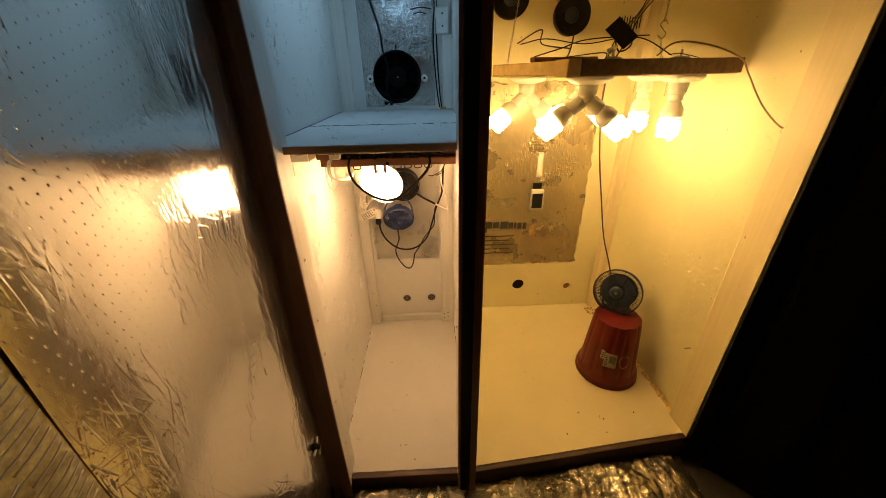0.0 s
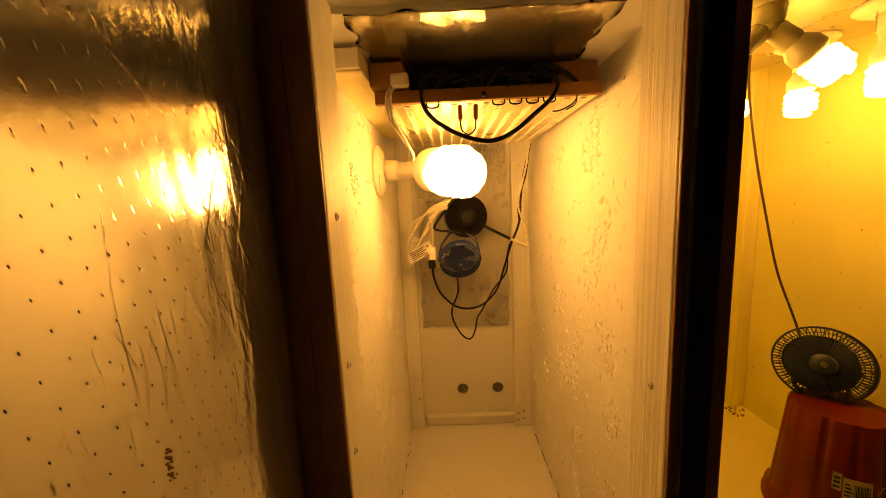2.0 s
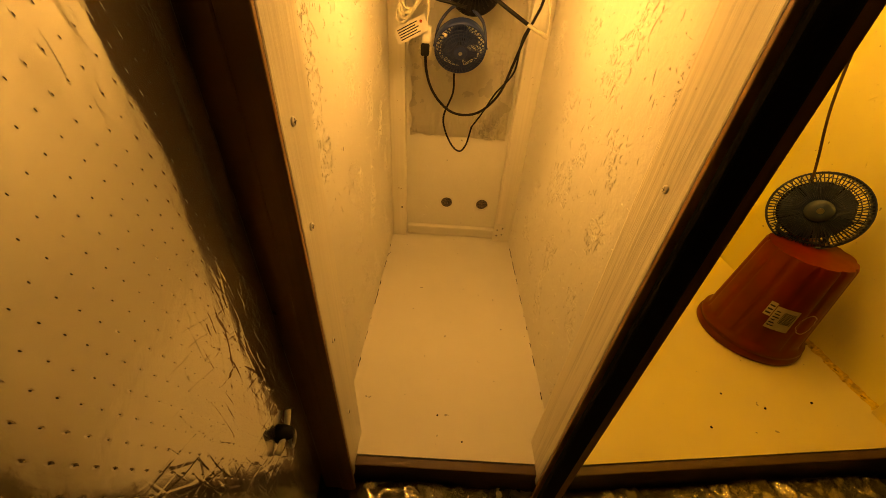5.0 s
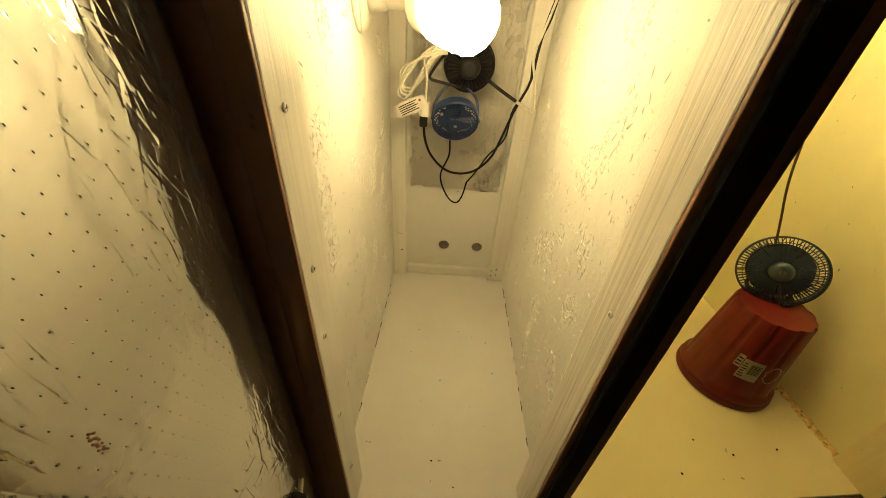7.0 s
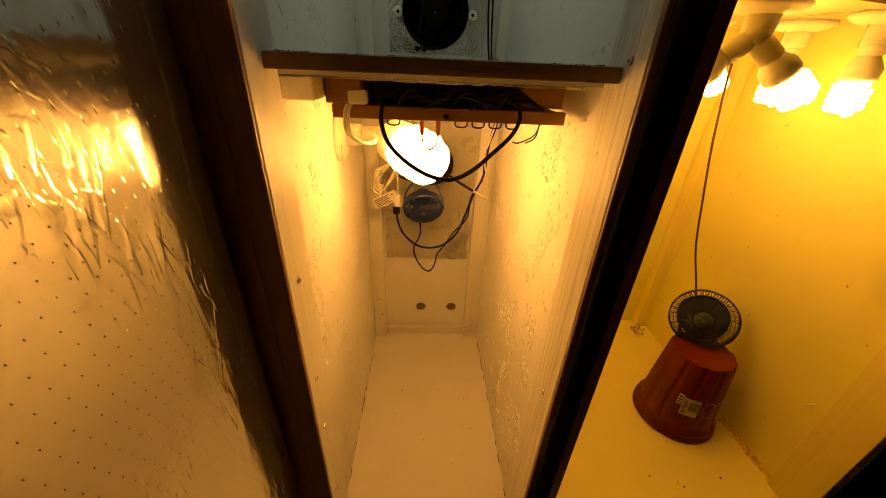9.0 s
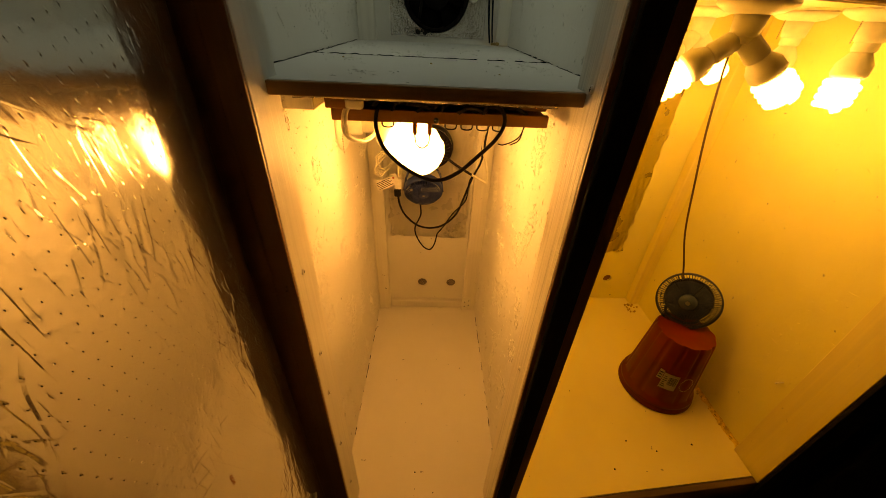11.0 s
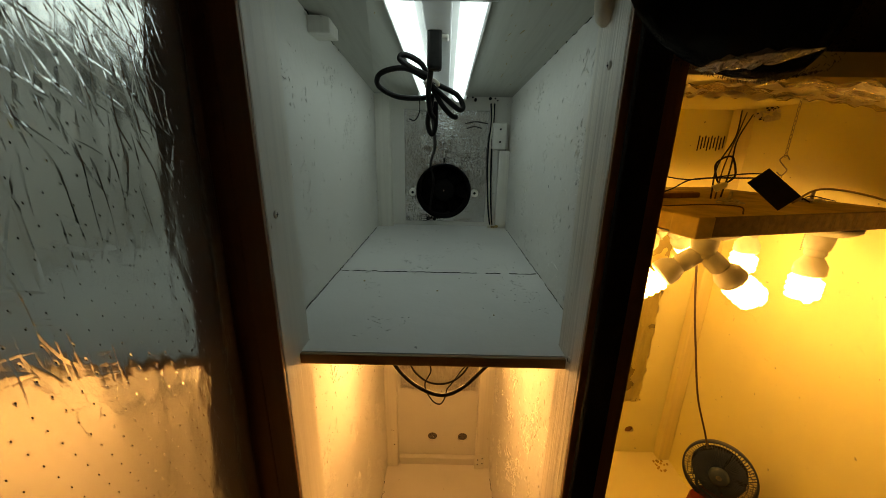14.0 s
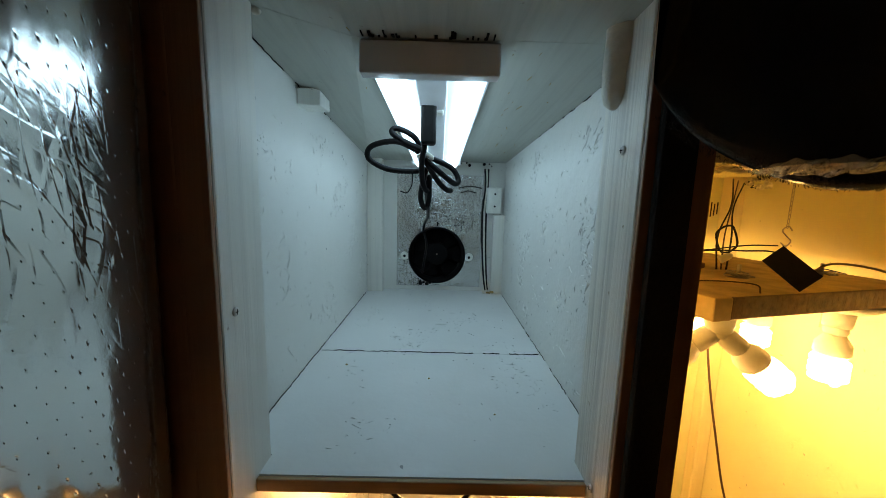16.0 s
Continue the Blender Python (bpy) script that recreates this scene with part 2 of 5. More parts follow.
def frame_of(d):
    d = Vector(d).normalized()
    a = Vector((0, 0, 1)) if abs(d.z) < 0.9 else Vector((1, 0, 0))
    u = d.cross(a).normalized()
    return u, d.cross(u).normalized()


def lathe(bm, p, axis, profile, seg=24, cap=True):
    """A turned shape: profile rows of (distance along the axis, radius)."""
    p, d = Vector(p), Vector(axis).normalized()
    u, w = frame_of(d)
    rings = []
    for h, r in profile:
        rings.append([bm.verts.new(p + d * h + (u * math.cos(a) + w * math.sin(a)) * r) for a in (2 * math.pi * i / seg for i in range(seg))])
    for a, b in zip(rings, rings[1:]):
        for i in range(seg):
            f = bm.faces.new((a[i], a[(i + 1) % seg], b[(i + 1) % seg], b[i]))
            f.smooth = True
    if cap:
        bm.faces.new(rings[0][::-1])
        bm.faces.new(rings[-1])
    return bm


def smooth_line(points, steps=8):
    """A smooth run of places through the given ones."""
    pts = [Vector(p) for p in points]
    if len(pts) < 3:
        return pts
    out = []
    ext = [2 * pts[0] - pts[1], *pts, 2 * pts[-1] - pts[-2]]
    for a, b, c, d in zip(ext, ext[1:], ext[2:], ext[3:]):
        for k in range(steps):
            t = k / steps
            out.append(0.5 * ((2 * b) + (c - a) * t + (2 * a - 5 * b + 4 * c - d) * t * t + (3 * b - a - 3 * c + d) * t ** 3))
    out.append(pts[-1])
    return out


def sweep(bm, points, r, seg=8, steps=8, closed=False):
    line = smooth_line(points, steps) if steps else [Vector(p) for p in points]
    rings, u = [], None
    for i, p in enumerate(line):
        d = (line[min(i + 1, len(line) - 1)] - line[max(i - 1, 0)]).normalized()
        if u is None:
            u, w = frame_of(d)
        else:
            u = (u - d * u.dot(d)).normalized()
            w = d.cross(u)
        rings.append([bm.verts.new(p + (u * math.cos(a) + w * math.sin(a)) * r) for a in (2 * math.pi * k / seg for k in range(seg))])
    for a, b in zip(rings, rings[1:]):
        for k in range(seg):
            bm.faces.new((a[k], a[(k + 1) % seg], b[(k + 1) % seg], b[k])).smooth = True
    bm.faces.new(rings[0][::-1])
    bm.faces.new(rings[-1])
    return bm


def plate(outline, holes, depth, place, seg=40):
    """A board with round holes right through: outline (w, h) corners, holes (x, y, r), drawn in its own plane."""
    bm = bmesh.new()
    edges = []
    for ring in [outline, *[[(hx + r * math.cos(2 * math.pi * k / seg), hy + r * math.sin(2 * math.pi * k / seg)) for k in range(seg)] for hx, hy, r in holes]]:
        vs = [bm.verts.new((x, y, 0)) for x, y in ring]
        edges += [bm.edges.new((vs[k], vs[(k + 1) % len(vs)])) for k in range(len(vs))]
    bmesh.ops.triangle_fill(bm, use_beauty=True, edges=edges)
    r = bmesh.ops.extrude_face_region(bm, geom=bm.faces[:])
    for e in r["geom"]:
        if isinstance(e, bmesh.types.BMVert):
            e.co.z += depth
    bmesh.ops.recalc_face_normals(bm, faces=bm.faces[:])
    bm.transform(place)
    return bm


def part(name, bm, material, parent=None, label=""):
    me = bpy.data.meshes.new(name)
    bm.to_mesh(me)
    bm.free()
    me.materials.append(material)
    ob = new(name, me)
    if parent is not None:
        ob.parent = parent
    if label:
        ob["label"] = label
    return ob


def thing(name, label, category, group="", kind="", at=(0, 0, 0)):
    ob = new(name)
    ob.location = at
    return tagged(ob, label, category, group, kind)


def setting(name, bm, material, label, category):
    return tagged(part(name, bm, material), label, category, kind="structure")


# ---- plan ----
FLOOR, SHELF, FRONT, BACK, BACK_R = 0.10, 1.095, -0.04, 0.755, 0.82
STUD, SIDE, MID, RIGHT = 0.165, 0.205, 0.217, 0.965
TOP_R = 1.56
SKEW = 0.078


LIFT = 0.036


def ceil_z(y):
    return 1.523 - 0.045 * y


# ---- structure: the closed dim room round the cabinet ----
setting("ground", boxes((-2.2, 2.6, -2.6, 1.4, -0.05, 0.0)), ROOM_FLOOR, "dark room floor under the cabinet", "floor")
setting("wall_1", boxes((-2.3, -2.2, -2.6, 1.4, 0, 2.5)), ROOM, "dim plaster wall of the room", "wall")
setting("wall_2", boxes((2.6, 2.7, -2.6, 1.4, 0, 2.5)), ROOM, "dim plaster wall of the room", "wall")
setting("wall_3", boxes((-2.2, 2.6, -2.7, -2.6, 0, 2.5)), ROOM, "dim plaster wall of the room", "wall")
setting("wall_4", boxes((-2.2, 2.6, 1.4, 1.5, 0, 2.5)), ROOM, "dim plaster wall of the room", "wall")
setting("ceiling", boxes((-2.3, 2.7, -2.7, 1.5, 2.5, 2.6)), ROOM, "dim ceiling of the room", "ceiling")

def skewed(bm):
    """The wide chamber's front runs back towards its outer post."""
    for v in bm.verts:
        if v.co.y < 0.2:
            v.co.y += SKEW * max(0.0, (v.co.x - MID) / (RIGHT - MID))
    return bm


# ---- structure: the cabinet ----
setting("floor_small", boxes((-SIDE, SIDE, -0.012, BACK, FLOOR - 0.02, FLOOR)), FLOOR_PAINT, "white painted board floor of the narrow chamber", "floor")
setting("floor_large", skewed(boxes((MID, RIGHT, -0.012, BACK_R, FLOOR - 0.02, FLOOR))), CREAM_FLOOR, "cream painted board floor of the wide chamber", "floor")
setting("wall_left", boxes((-SIDE - 0.018, -SIDE, 0.0, BACK + 0.02, FLOOR - 0.02, 1.60)), WHITE_BOARD, "white painted strand board side wall", "wall")
divider = setting("wall_divider", boxes((SIDE, SIDE + 0.006, 0.0, BACK + 0.02, FLOOR - 0.02, 1.60)), WHITE_BOARD, "white painted strand board divider wall", "wall")
setting("wall_divider_inner", boxes((SIDE + 0.006, MID, 0.0, BACK_R, FLOOR - 0.02, 1.60)), CREAM_BOARD, "cream painted side of the divider wall", "wall")
setting("wall_right", boxes((RIGHT, RIGHT + 0.018, SKEW - 0.03, BACK_R + 0.02, FLOOR - 0.02, 1.60)), CREAM_BOARD, "cream painted strand board side wall", "wall")
UPRIGHT_BACK = Matrix(((1, 0, 0, 0), (0, 0, 1, 0), (0, 1, 0, 0), (0, 0, 0, 1)))
DUCT = (0.004, 1.205, 0.088)
setting("wall_back", plate([(-SIDE, FLOOR - 0.02), (SIDE, FLOOR - 0.02), (SIDE, 1.58), (-SIDE, 1.58)], [DUCT, (-0.024, 0.222, 0.019), (0.097, 0.222, 0.019)], 0.018, Matrix.Translation((0, BACK, 0)) @ UPRIGHT_BACK), WHITE_BOARD, "white painted back board with round holes", "wall")
setting("wall_back_large", plate([(MID, FLOOR - 0.02), (RIGHT, FLOOR - 0.02), (RIGHT, 1.60), (MID, 1.60)], [(0.545, 0.235, 0.030), (0.800, 0.215, 0.018)], 0.018, Matrix.Translation((0, BACK_R, 0)) @ UPRIGHT_BACK), CREAM_BOARD, "cream painted back board with round holes", "wall")
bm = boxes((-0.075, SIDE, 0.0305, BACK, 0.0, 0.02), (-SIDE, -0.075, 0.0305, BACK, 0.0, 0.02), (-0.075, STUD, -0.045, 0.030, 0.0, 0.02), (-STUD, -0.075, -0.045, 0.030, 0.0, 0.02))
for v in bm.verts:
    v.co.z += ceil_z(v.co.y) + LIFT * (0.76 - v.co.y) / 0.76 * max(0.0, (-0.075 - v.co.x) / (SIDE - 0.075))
setting("ceiling_small", bm, GREYED_CEIL, "scuffed white painted boards over the narrow chamber, greyed to tone down the tube light", "ceiling")
setting("ceiling_large", boxes((MID, RIGHT, -0.02, BACK_R, TOP_R, TOP_R + 0.02)), CREAM_STUD, "cream painted board over the wide chamber", "ceiling")
setting("trim_left_stud", boxes((-SIDE, -STUD, FRONT, 0.030, FLOOR - 0.02, 1.60), bevel=0.002), WHITE_STUD, "white painted timber stud beside the opening", "stud")
setting("trim_middle_stud", boxes((STUD, SIDE, FRONT, 0.030, FLOOR - 0.02, 1.60), bevel=0.002), ROUGH_STUD, "white painted timber stud of the divider, rough grain", "stud")
setting("trim_middle_stud_inner", boxes((SIDE, MID + 0.002, FRONT, 0.03, FLOOR - 0.02, 1.60), bevel=0.001), BROWN, "brown timber edge of the divider", "stud")
setting("trim_left", boxes((-0.190, -STUD, FRONT - 0.006, FRONT - 0.001, 0.03, 1.75), bevel=0.001), BROWN, "dark brown stained board round the opening", "trim")
setting("trim_left_outer", boxes((-0.2225, -0.191, FRONT - 0.004, FRONT + 0.02, 0.03, 1.75), bevel=0.002), BROWN, "dark brown rounded door stop", "trim")
setting("trim_middle", boxes((STUD, MID + 0.002, FRONT - 0.006, FRONT - 0.001, 0.03, 1.75), bevel=0.001), BROWN, "dark brown stained board on the divider", "trim")
setting("trim_gasket", boxes((0.171, 0.199, FRONT - 0.016, FRONT - 0.007, 0.05, 1.75), bevel=0.003), GASKET, "black foam gasket strip on the divider", "gasket")
setting("trim_right_stud", boxes((RIGHT - 0.022, RIGHT, SKEW - 0.034, SKEW + 0.06, FLOOR, 1.60), bevel=0.002), CREAM_STUD, "cream painted timber stud beside the wide opening", "stud")
setting("trim_right", boxes((RIGHT - 0.02, RIGHT + 0.05, SKEW - 0.044, SKEW - 0.035, 0.03, 1.75), bevel=0.002), GASKET, "black edging on the right post", "trim")
setting("trim_sill", skewed(boxes((-0.222, MID, -0.030, -0.013, 0.02, FLOOR - 0.002), (MID, RIGHT + 0.03, -0.030, -0.013, 0.02, FLOOR - 0.002), bevel=0.002)), SILL, "dark brown sill board under both openings", "sill")
setting("trim_back_foot", boxes((-0.155, 0.15, BACK - 0.022, BACK - 0.001, FLOOR, FLOOR + 0.034), bevel=0.004), FLOOR_PAINT, "white painted batten along the back of the floor", "batten")
setting("trim_corner_left", boxes((-SIDE, -0.160, BACK - 0.035, BACK, FLOOR, 1.49), bevel=0.003), WHITE_STUD, "white painted corner batten", "batten")
setting("trim_corner_right", boxes((0.150, SIDE, BACK - 0.035, BACK, FLOOR, SHELF - 0.03), bevel=0.003), WHITE_STUD, "white painted corner batten", "batten")
setting("trim_corner_large", boxes((RIGHT - 0.045, RIGHT, BACK_R - 0.04, BACK_R, FLOOR, TOP_R), bevel=0.004), CREAM_STUD, "cream painted corner batten", "batten")

# ---- shelf between the two small chambers ----
shelf = thing("shelf", "white painted two-board shelf with a raw brown front edge", "shelf")
part("board", boxes((-STUD, STUD, 0.003, 0.031, SHELF - 0.014, SHELF), (-SIDE, SIDE, 0.031, 0.294, SHELF - 0.02, SHELF)), SHELF_PAINT, shelf)
part("board", boxes((-SIDE, SIDE, 0.297, 0.719, SHELF - 0.02, SHELF - 0.001), (-0.158, 0.148, 0.718, BACK - 0.001, SHELF - 0.02, SHELF - 0.002)), SHELF_PAINT, shelf)
part("front_edge", boxes((-STUD, STUD, -0.003, 0.002, SHELF - 0.0145, SHELF - 0.0005), bevel=0.001), RAW_EDGE, shelf, "raw brown wooden front edge")

# ---- the open door on the left, faced with foil ----
DOOR_A, DOOR_B = Vector((-0.2072, -0.075, 0)), Vector((-0.154, -0.512, 0))
ALONG = (DOOR_B - DOOR_A).normalized()
OUT = Vector((ALONG.y, -ALONG.x, 0)) * -1
door = thing("door", "open cabinet door faced with creased perforated silver foil", "door")
bm = bmesh.new()
length = (DOOR_B - DOOR_A).length
rng = random.Random(3)
def bow(q):
    """How far the foil turns back at the hinge, q metres out along the door."""
    return 40.0 * max(0.0, -0.018 - q) ** 2


line = [(q, DOOR_A + ALONG * q - OUT * bow(q)) for q in [-0.031, -0.028, -0.025, -0.021] + [-0.016 + 0.0047 * k for k in range(35)] + [0.15 + (length - 0.15) * k / 34 for k in range(35)]]
rows = 210
grid = []
for j in range(rows + 1):
    z = 0.14 + (1.80 - 0.14) * j / rows
    row = []
    for q, p in line:
        near = min(1.0, max(0.0, (0.24 - q) / 0.2))
        w = 0.0022 * noise.noise(Vector((q * 6, z * 4, 1.3))) * min(1.0, max(0.0, (q + 0.01) / 0.1)) + 0.0004 * noise.noise(Vector((q * 26, z * 9, 4.0)))
        near *= min(1.0, max(0.0, (q - 0.022) / 0.03))
        rough_top = 1.0 + 0.3 * min(1.0, max(0.0, (z - 1.1) / 0.15))
        w += near * rough_top * (0.0008 * abs(noise.noise(Vector(((q + 0.16 * z) * 55, z * 4, 7.0)))) + 0.0007 * abs(noise.noise(Vector(((q - 0.25 * z) * 90, z * 7, 2.0)))))
        w += 0.018 * max(0.0, z - 0.95) * min(1.0, max(0.0, (z - 0.95) / 0.1))
        row.append(bm.verts.new(Vector((p.x, p.y, z)) + OUT * w))
    grid.append(row)
hinge_bm = bmesh.new()
for a, b in zip(grid, grid[1:]):
    for k in range(3, len(line) - 1):
        bm.faces.new((a[k], a[k + 1], b[k + 1], b[k])).smooth = True
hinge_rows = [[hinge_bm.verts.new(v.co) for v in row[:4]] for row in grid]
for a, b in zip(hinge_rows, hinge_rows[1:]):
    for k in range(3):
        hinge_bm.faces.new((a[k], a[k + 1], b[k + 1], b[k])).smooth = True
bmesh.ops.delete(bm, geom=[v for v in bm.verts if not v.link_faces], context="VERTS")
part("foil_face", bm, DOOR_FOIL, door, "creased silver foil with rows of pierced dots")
part("hinge_edge", hinge_bm, HINGE_FOIL, door, "silver foil turned round the hinge edge, reflected brown trim put into its colour")
mm = Matrix((( *ALONG, 0), (*OUT, 0), (0, 0, 1, 0), (0, 0, 0, 1))).transposed()
mm.translation = DOOR_A
bm = bmesh.new()
box(bm, 0.02, length + 0.10, -0.055, -0.016, 0.13, 1.81, 0.002, mm)
part("core", bm, BROWN, door, "brown insulation core board")
bm = bmesh.new()
box(bm, length + 0.001, length + 0.16, -0.006, -0.001, 0.14, 1.80, 0.0, mm)
edge_strip = part("edge_strip", bm, EDGE_FOIL, door, "mottled brown reinforced edge of the foil")
bm = bmesh.new()
for k in range(190):
    z0 = 0.30 + 0.0078 * k
    s0 = length + 0.003 + rng.uniform(0, 0.006)
    for q in range(3):
        n = rng.uniform(0.026, 0.042)
        z1 = z0 + 0.004 * (q % 2) + rng.uniform(-0.001, 0.001)
        a, c = mm @ Vector((s0, 0.001, z1)), mm @ Vector((s0 + n, 0.001, z1 - 0.006))
        sweep(bm, [a, (a + c) / 2 + OUT * 0.0015, c], 0.0008, 5, 3)
        s0 += n + 0.004
part("reinforcing_thread", bm, PAPER, edge_strip, "pale slanting reinforcing threads")["kind"] = "stuff"


# ---- lamps ----
def lampholder(at, axis, label, splitter=None, chain=True, neck=0.0):
    """A round porcelain-style base on a surface, with its socket; splitter: the direction in which a two-way adapter spreads."""
    d = Vector(axis).normalized()
    p = Vector(at)
    ob = thing("lampholder", label, "lampholder", at=p)
    part("base", lathe(bmesh.new(), (0, 0, 0), d, [(0, 0.057), (0.006, 0.057), (0.010, 0.052), (0.016, 0.040), (0.019, 0.026)], 32), WHITE_PLASTIC, ob)
    part("socket", lathe(bmesh.new(), d * 0.018, d, [(0, 0.025), (0.022, 0.023), (0.032, 0.021)], 24), WHITE_PLASTIC, ob)
    u, w = frame_of(d)
    for q in (0.040, -0.040):
        part("screw", lathe(bmesh.new(), d * 0.011 + u * q, d, [(0, 0.0035), (0.004, 0.003)], 8), METAL, ob, "zinc fixing screw")
    if chain:
        bm = bmesh.new()
        q = d * 0.012 + (Vector((0.0, -0.046, -0.012)) if abs(d.z) < 0.5 else w * 0.034)
        for k in range(12):
            bmesh.ops.create_icosphere(bm, subdivisions=1, radius=0.0016, matrix=Matrix.Translation(q + Vector((0, 0, -0.0036 * k))))
        part("pull_chain", bm, METAL, ob, "beaded metal pull chain")
    ends = [(p + d * 0.048, d)]
    if splitter is not None:
        s = Vector(splitter).normalized()
        bm = bmesh.new()
        lathe(bm, d * (0.045 - neck), d, [(0, 0.019), (0.02, 0.020), (0.03, 0.017)], 16)
        ends = []
        for sign in (1, -1):
            e = (d + s * sign * 1.15).normalized()
            lathe(bm, d * (0.062 - neck) + e * 0.004, e, [(0, 0.014), (0.012, 0.018), (0.042, 0.0195), (0.046, 0.018)], 16)
            ends.append((p + d * (0.062 - neck) + e * 0.045, e))
        part("two_way_adapter", bm, WHITE_PLASTIC, ob, "white plastic two-way bulb adapter")
    else:
        part("adapter", lathe(bmesh.new(), d * 0.046, d, [(0, 0.017), (0.006, 0.0185), (0.030 - neck, 0.0185), (0.034 - neck, 0.016)], 16), WHITE_PLASTIC, ob)
        ends = [(p + d * (0.078 - neck), d)]
    return ob, ends


def spiral_bulb(at, axis, glow_material, label, size=1.0):
    d = Vector(axis).normalized()
    u, w = frame_of(d)
    ob = thing("light_bulb", label, "light bulb", at=at)
    part("ballast", lathe(bmesh.new(), (0, 0, 0), d, [(0, 0.014 * size), (0.008 * size, 0.019 * size), (0.022 * size, 0.027 * size), (0.040 * size, 0.028 * size), (0.046 * size, 0.024 * size)], 24), WHITE_PLASTIC, ob, "cream plastic ballast collar")
    bm = bmesh.new()
    pts, turns, n = [], 4.0, 56
    for k in range(n + 1):
        a = 2 * math.pi * turns * k / n
        t = k / n
        r = size * 0.0235 * (1 if t < 0.72 else math.sqrt(max(0.03, 1 - ((t - 0.72) / 0.30) ** 2)))
        pts.append(d * size * (0.050 + 0.052 * t) + (u * math.cos(a) + w * math.sin(a)) * r)
    sweep(bm, pts, 0.0074 * size, 7, 0)
    part("glass_spiral", bm, glow_material, ob, "glowing spiral glass tube")
    return ob


holder, ends = lampholder((-SIDE, 0.43, 0.943), (1, 0, 0), "white round lampholder screwed to the side wall", neck=-0.022)
low_bulb = spiral_bulb(ends[0][0], (1, -1.3, -0.22), LOW_GLOW, "large lit warm white spiral bulb in the wall lampholder", 1.68)

# the hanging board with its bulbs in the wide chamber
TURN = math.radians(13.7)
BOARD = Matrix.Translation((0.434, 0.198, 1.202)) @ Matrix.Rotation(TURN, 4, "Z")
BW, BD, BT = 0.532, 0.44, 0.034


def on_board(u, v, h=0.0):
    return BOARD @ Vector((u, v, h))


hung = thing("hanging_board", "tan taped wooden board hung on chains, carrying bulbs below", "board")
bm = bmesh.new()
box(bm, 0.004, BW - 0.004, 0.004, BD - 0.004, 0.001, BT, 0.003, BOARD)
part("panel", bm, TAN_BOARD, hung)
bm = bmesh.new()
box(bm, 0.035, BW, -0.002, 0.004, -0.001, BT + 0.001, 0.002, BOARD)
part("front_tape", bm, BROWN_TAPE, hung, "wrinkled brown tape along the front edge")
bm = bmesh.new()
box(bm, -0.002, 0.034, -0.004, 0.05, -0.002, BT + 0.002, 0.003, BOARD)
part("corner_tape", bm, TAN_BOARD, hung, "shiny tan tape wrapped round the corner")
bm = bmesh.new()
for k in range(46):
    q = 0.04 + 0.45 * k / 46 + 0.004 * math.sin(k * 2.1)
    a, c = on_board(q, -0.0020, 0.004), on_board(q + 0.004 * math.sin(k), -0.0020, BT - 0.004 * (1 + math.sin(k * 1.7)))
    sweep(bm, [a, (a + c) / 2, c], 0.0003, 5, 2)
part("tape_wrinkle", bm, BROWN_TAPE, hung, "raised wrinkles in the brown tape")["kind"] = "stuff"
bm = bmesh.new()
box(bm, 0.002, BW - 0.004, 0.006, BD - 0.006, -0.003, 0.0, 0.0, BOARD)
part("foil_underside", bm, BOARD_FOIL, hung, "foil lining under the board")

down = Vector((0, 0, -1))
across = Vector((math.cos(TURN), math.sin(TURN), 0))
deep = Vector((-math.sin(TURN), math.cos(TURN), 0))
for u, v, s in ((0.115, 0.10, Vector((0.95, -0.25, 0))), (0.06, 0.33, across), (0.27, 0.34, across), (0.385, 0.075, None), (0.43, 0.24, None)):
    ob, ends = lampholder(on_board(u + 0.005, v - 0.024, -0.003), down, "white round lampholder under the hanging board", s, s is None, 0.014)
    tagged(ob, group="lampholders under the board")
    for e, d in ends:
        tagged(spiral_bulb(e, d, RIGHT_GLOW, "lit yellow-white spiral bulb under the hanging board", 1.0), group="bulbs under the board")

# the two-tube fixture
fix = thing("tube_light", "white two-tube fluorescent fixture under the ceiling boards", "ceiling light")
FX0, FX1, FY0, FY1 = -0.066, 0.062, 0.03, 0.64
tilt = Matrix.Translation((0, FY0, ceil_z(FY0))) @ Matrix.Rotation(-math.atan(0.045), 4, "X") @ Matrix.Translation((0, -FY0, -ceil_z(FY0)))


def fx(bm):
    bm.transform(tilt)
    return bm


zt = ceil_z(FY0) - 0.002
part("housing", fx(boxes((FX0, FX1, FY0 + 0.016, FY1 - 0.016, zt - 0.012, zt), (-0.020, 0.016, FY0 + 0.016, FY1 - 0.016, zt - 0.020, zt - 0.010), bevel=0.002)), FIXTURE_WHITE, fix)
part("end_cap", fx(boxes((FX0 - 0.002, FX1 + 0.002, FY0, FY0 + 0.016, zt - 0.030, zt), bevel=0.002)), FIXTURE_WHITE, fix)
part("end_cap", fx(boxes((FX0, FX1, FY1 - 0.016, FY1, zt - 0.026, zt), bevel=0.002)), FIXTURE_WHITE, fix)
for x in (-0.043, 0.040):
    bm = bmesh.new()
    lathe(bm, (x, FY0 + 0.018, zt - 0.020), (0, 1, 0), [(0, 0.0155), (FY1 - FY0 - 0.036, 0.0155)], 18)
    part("tube", fx(bm), TUBE_GLOW, fix, "lit cool white tube")
part("switch", fx(boxes((-0.016, 0.012, 0.165, 0.182, zt - 0.026, zt - 0.021), bevel=0.002)), WHITE_PLASTIC, fix, "white socket block")


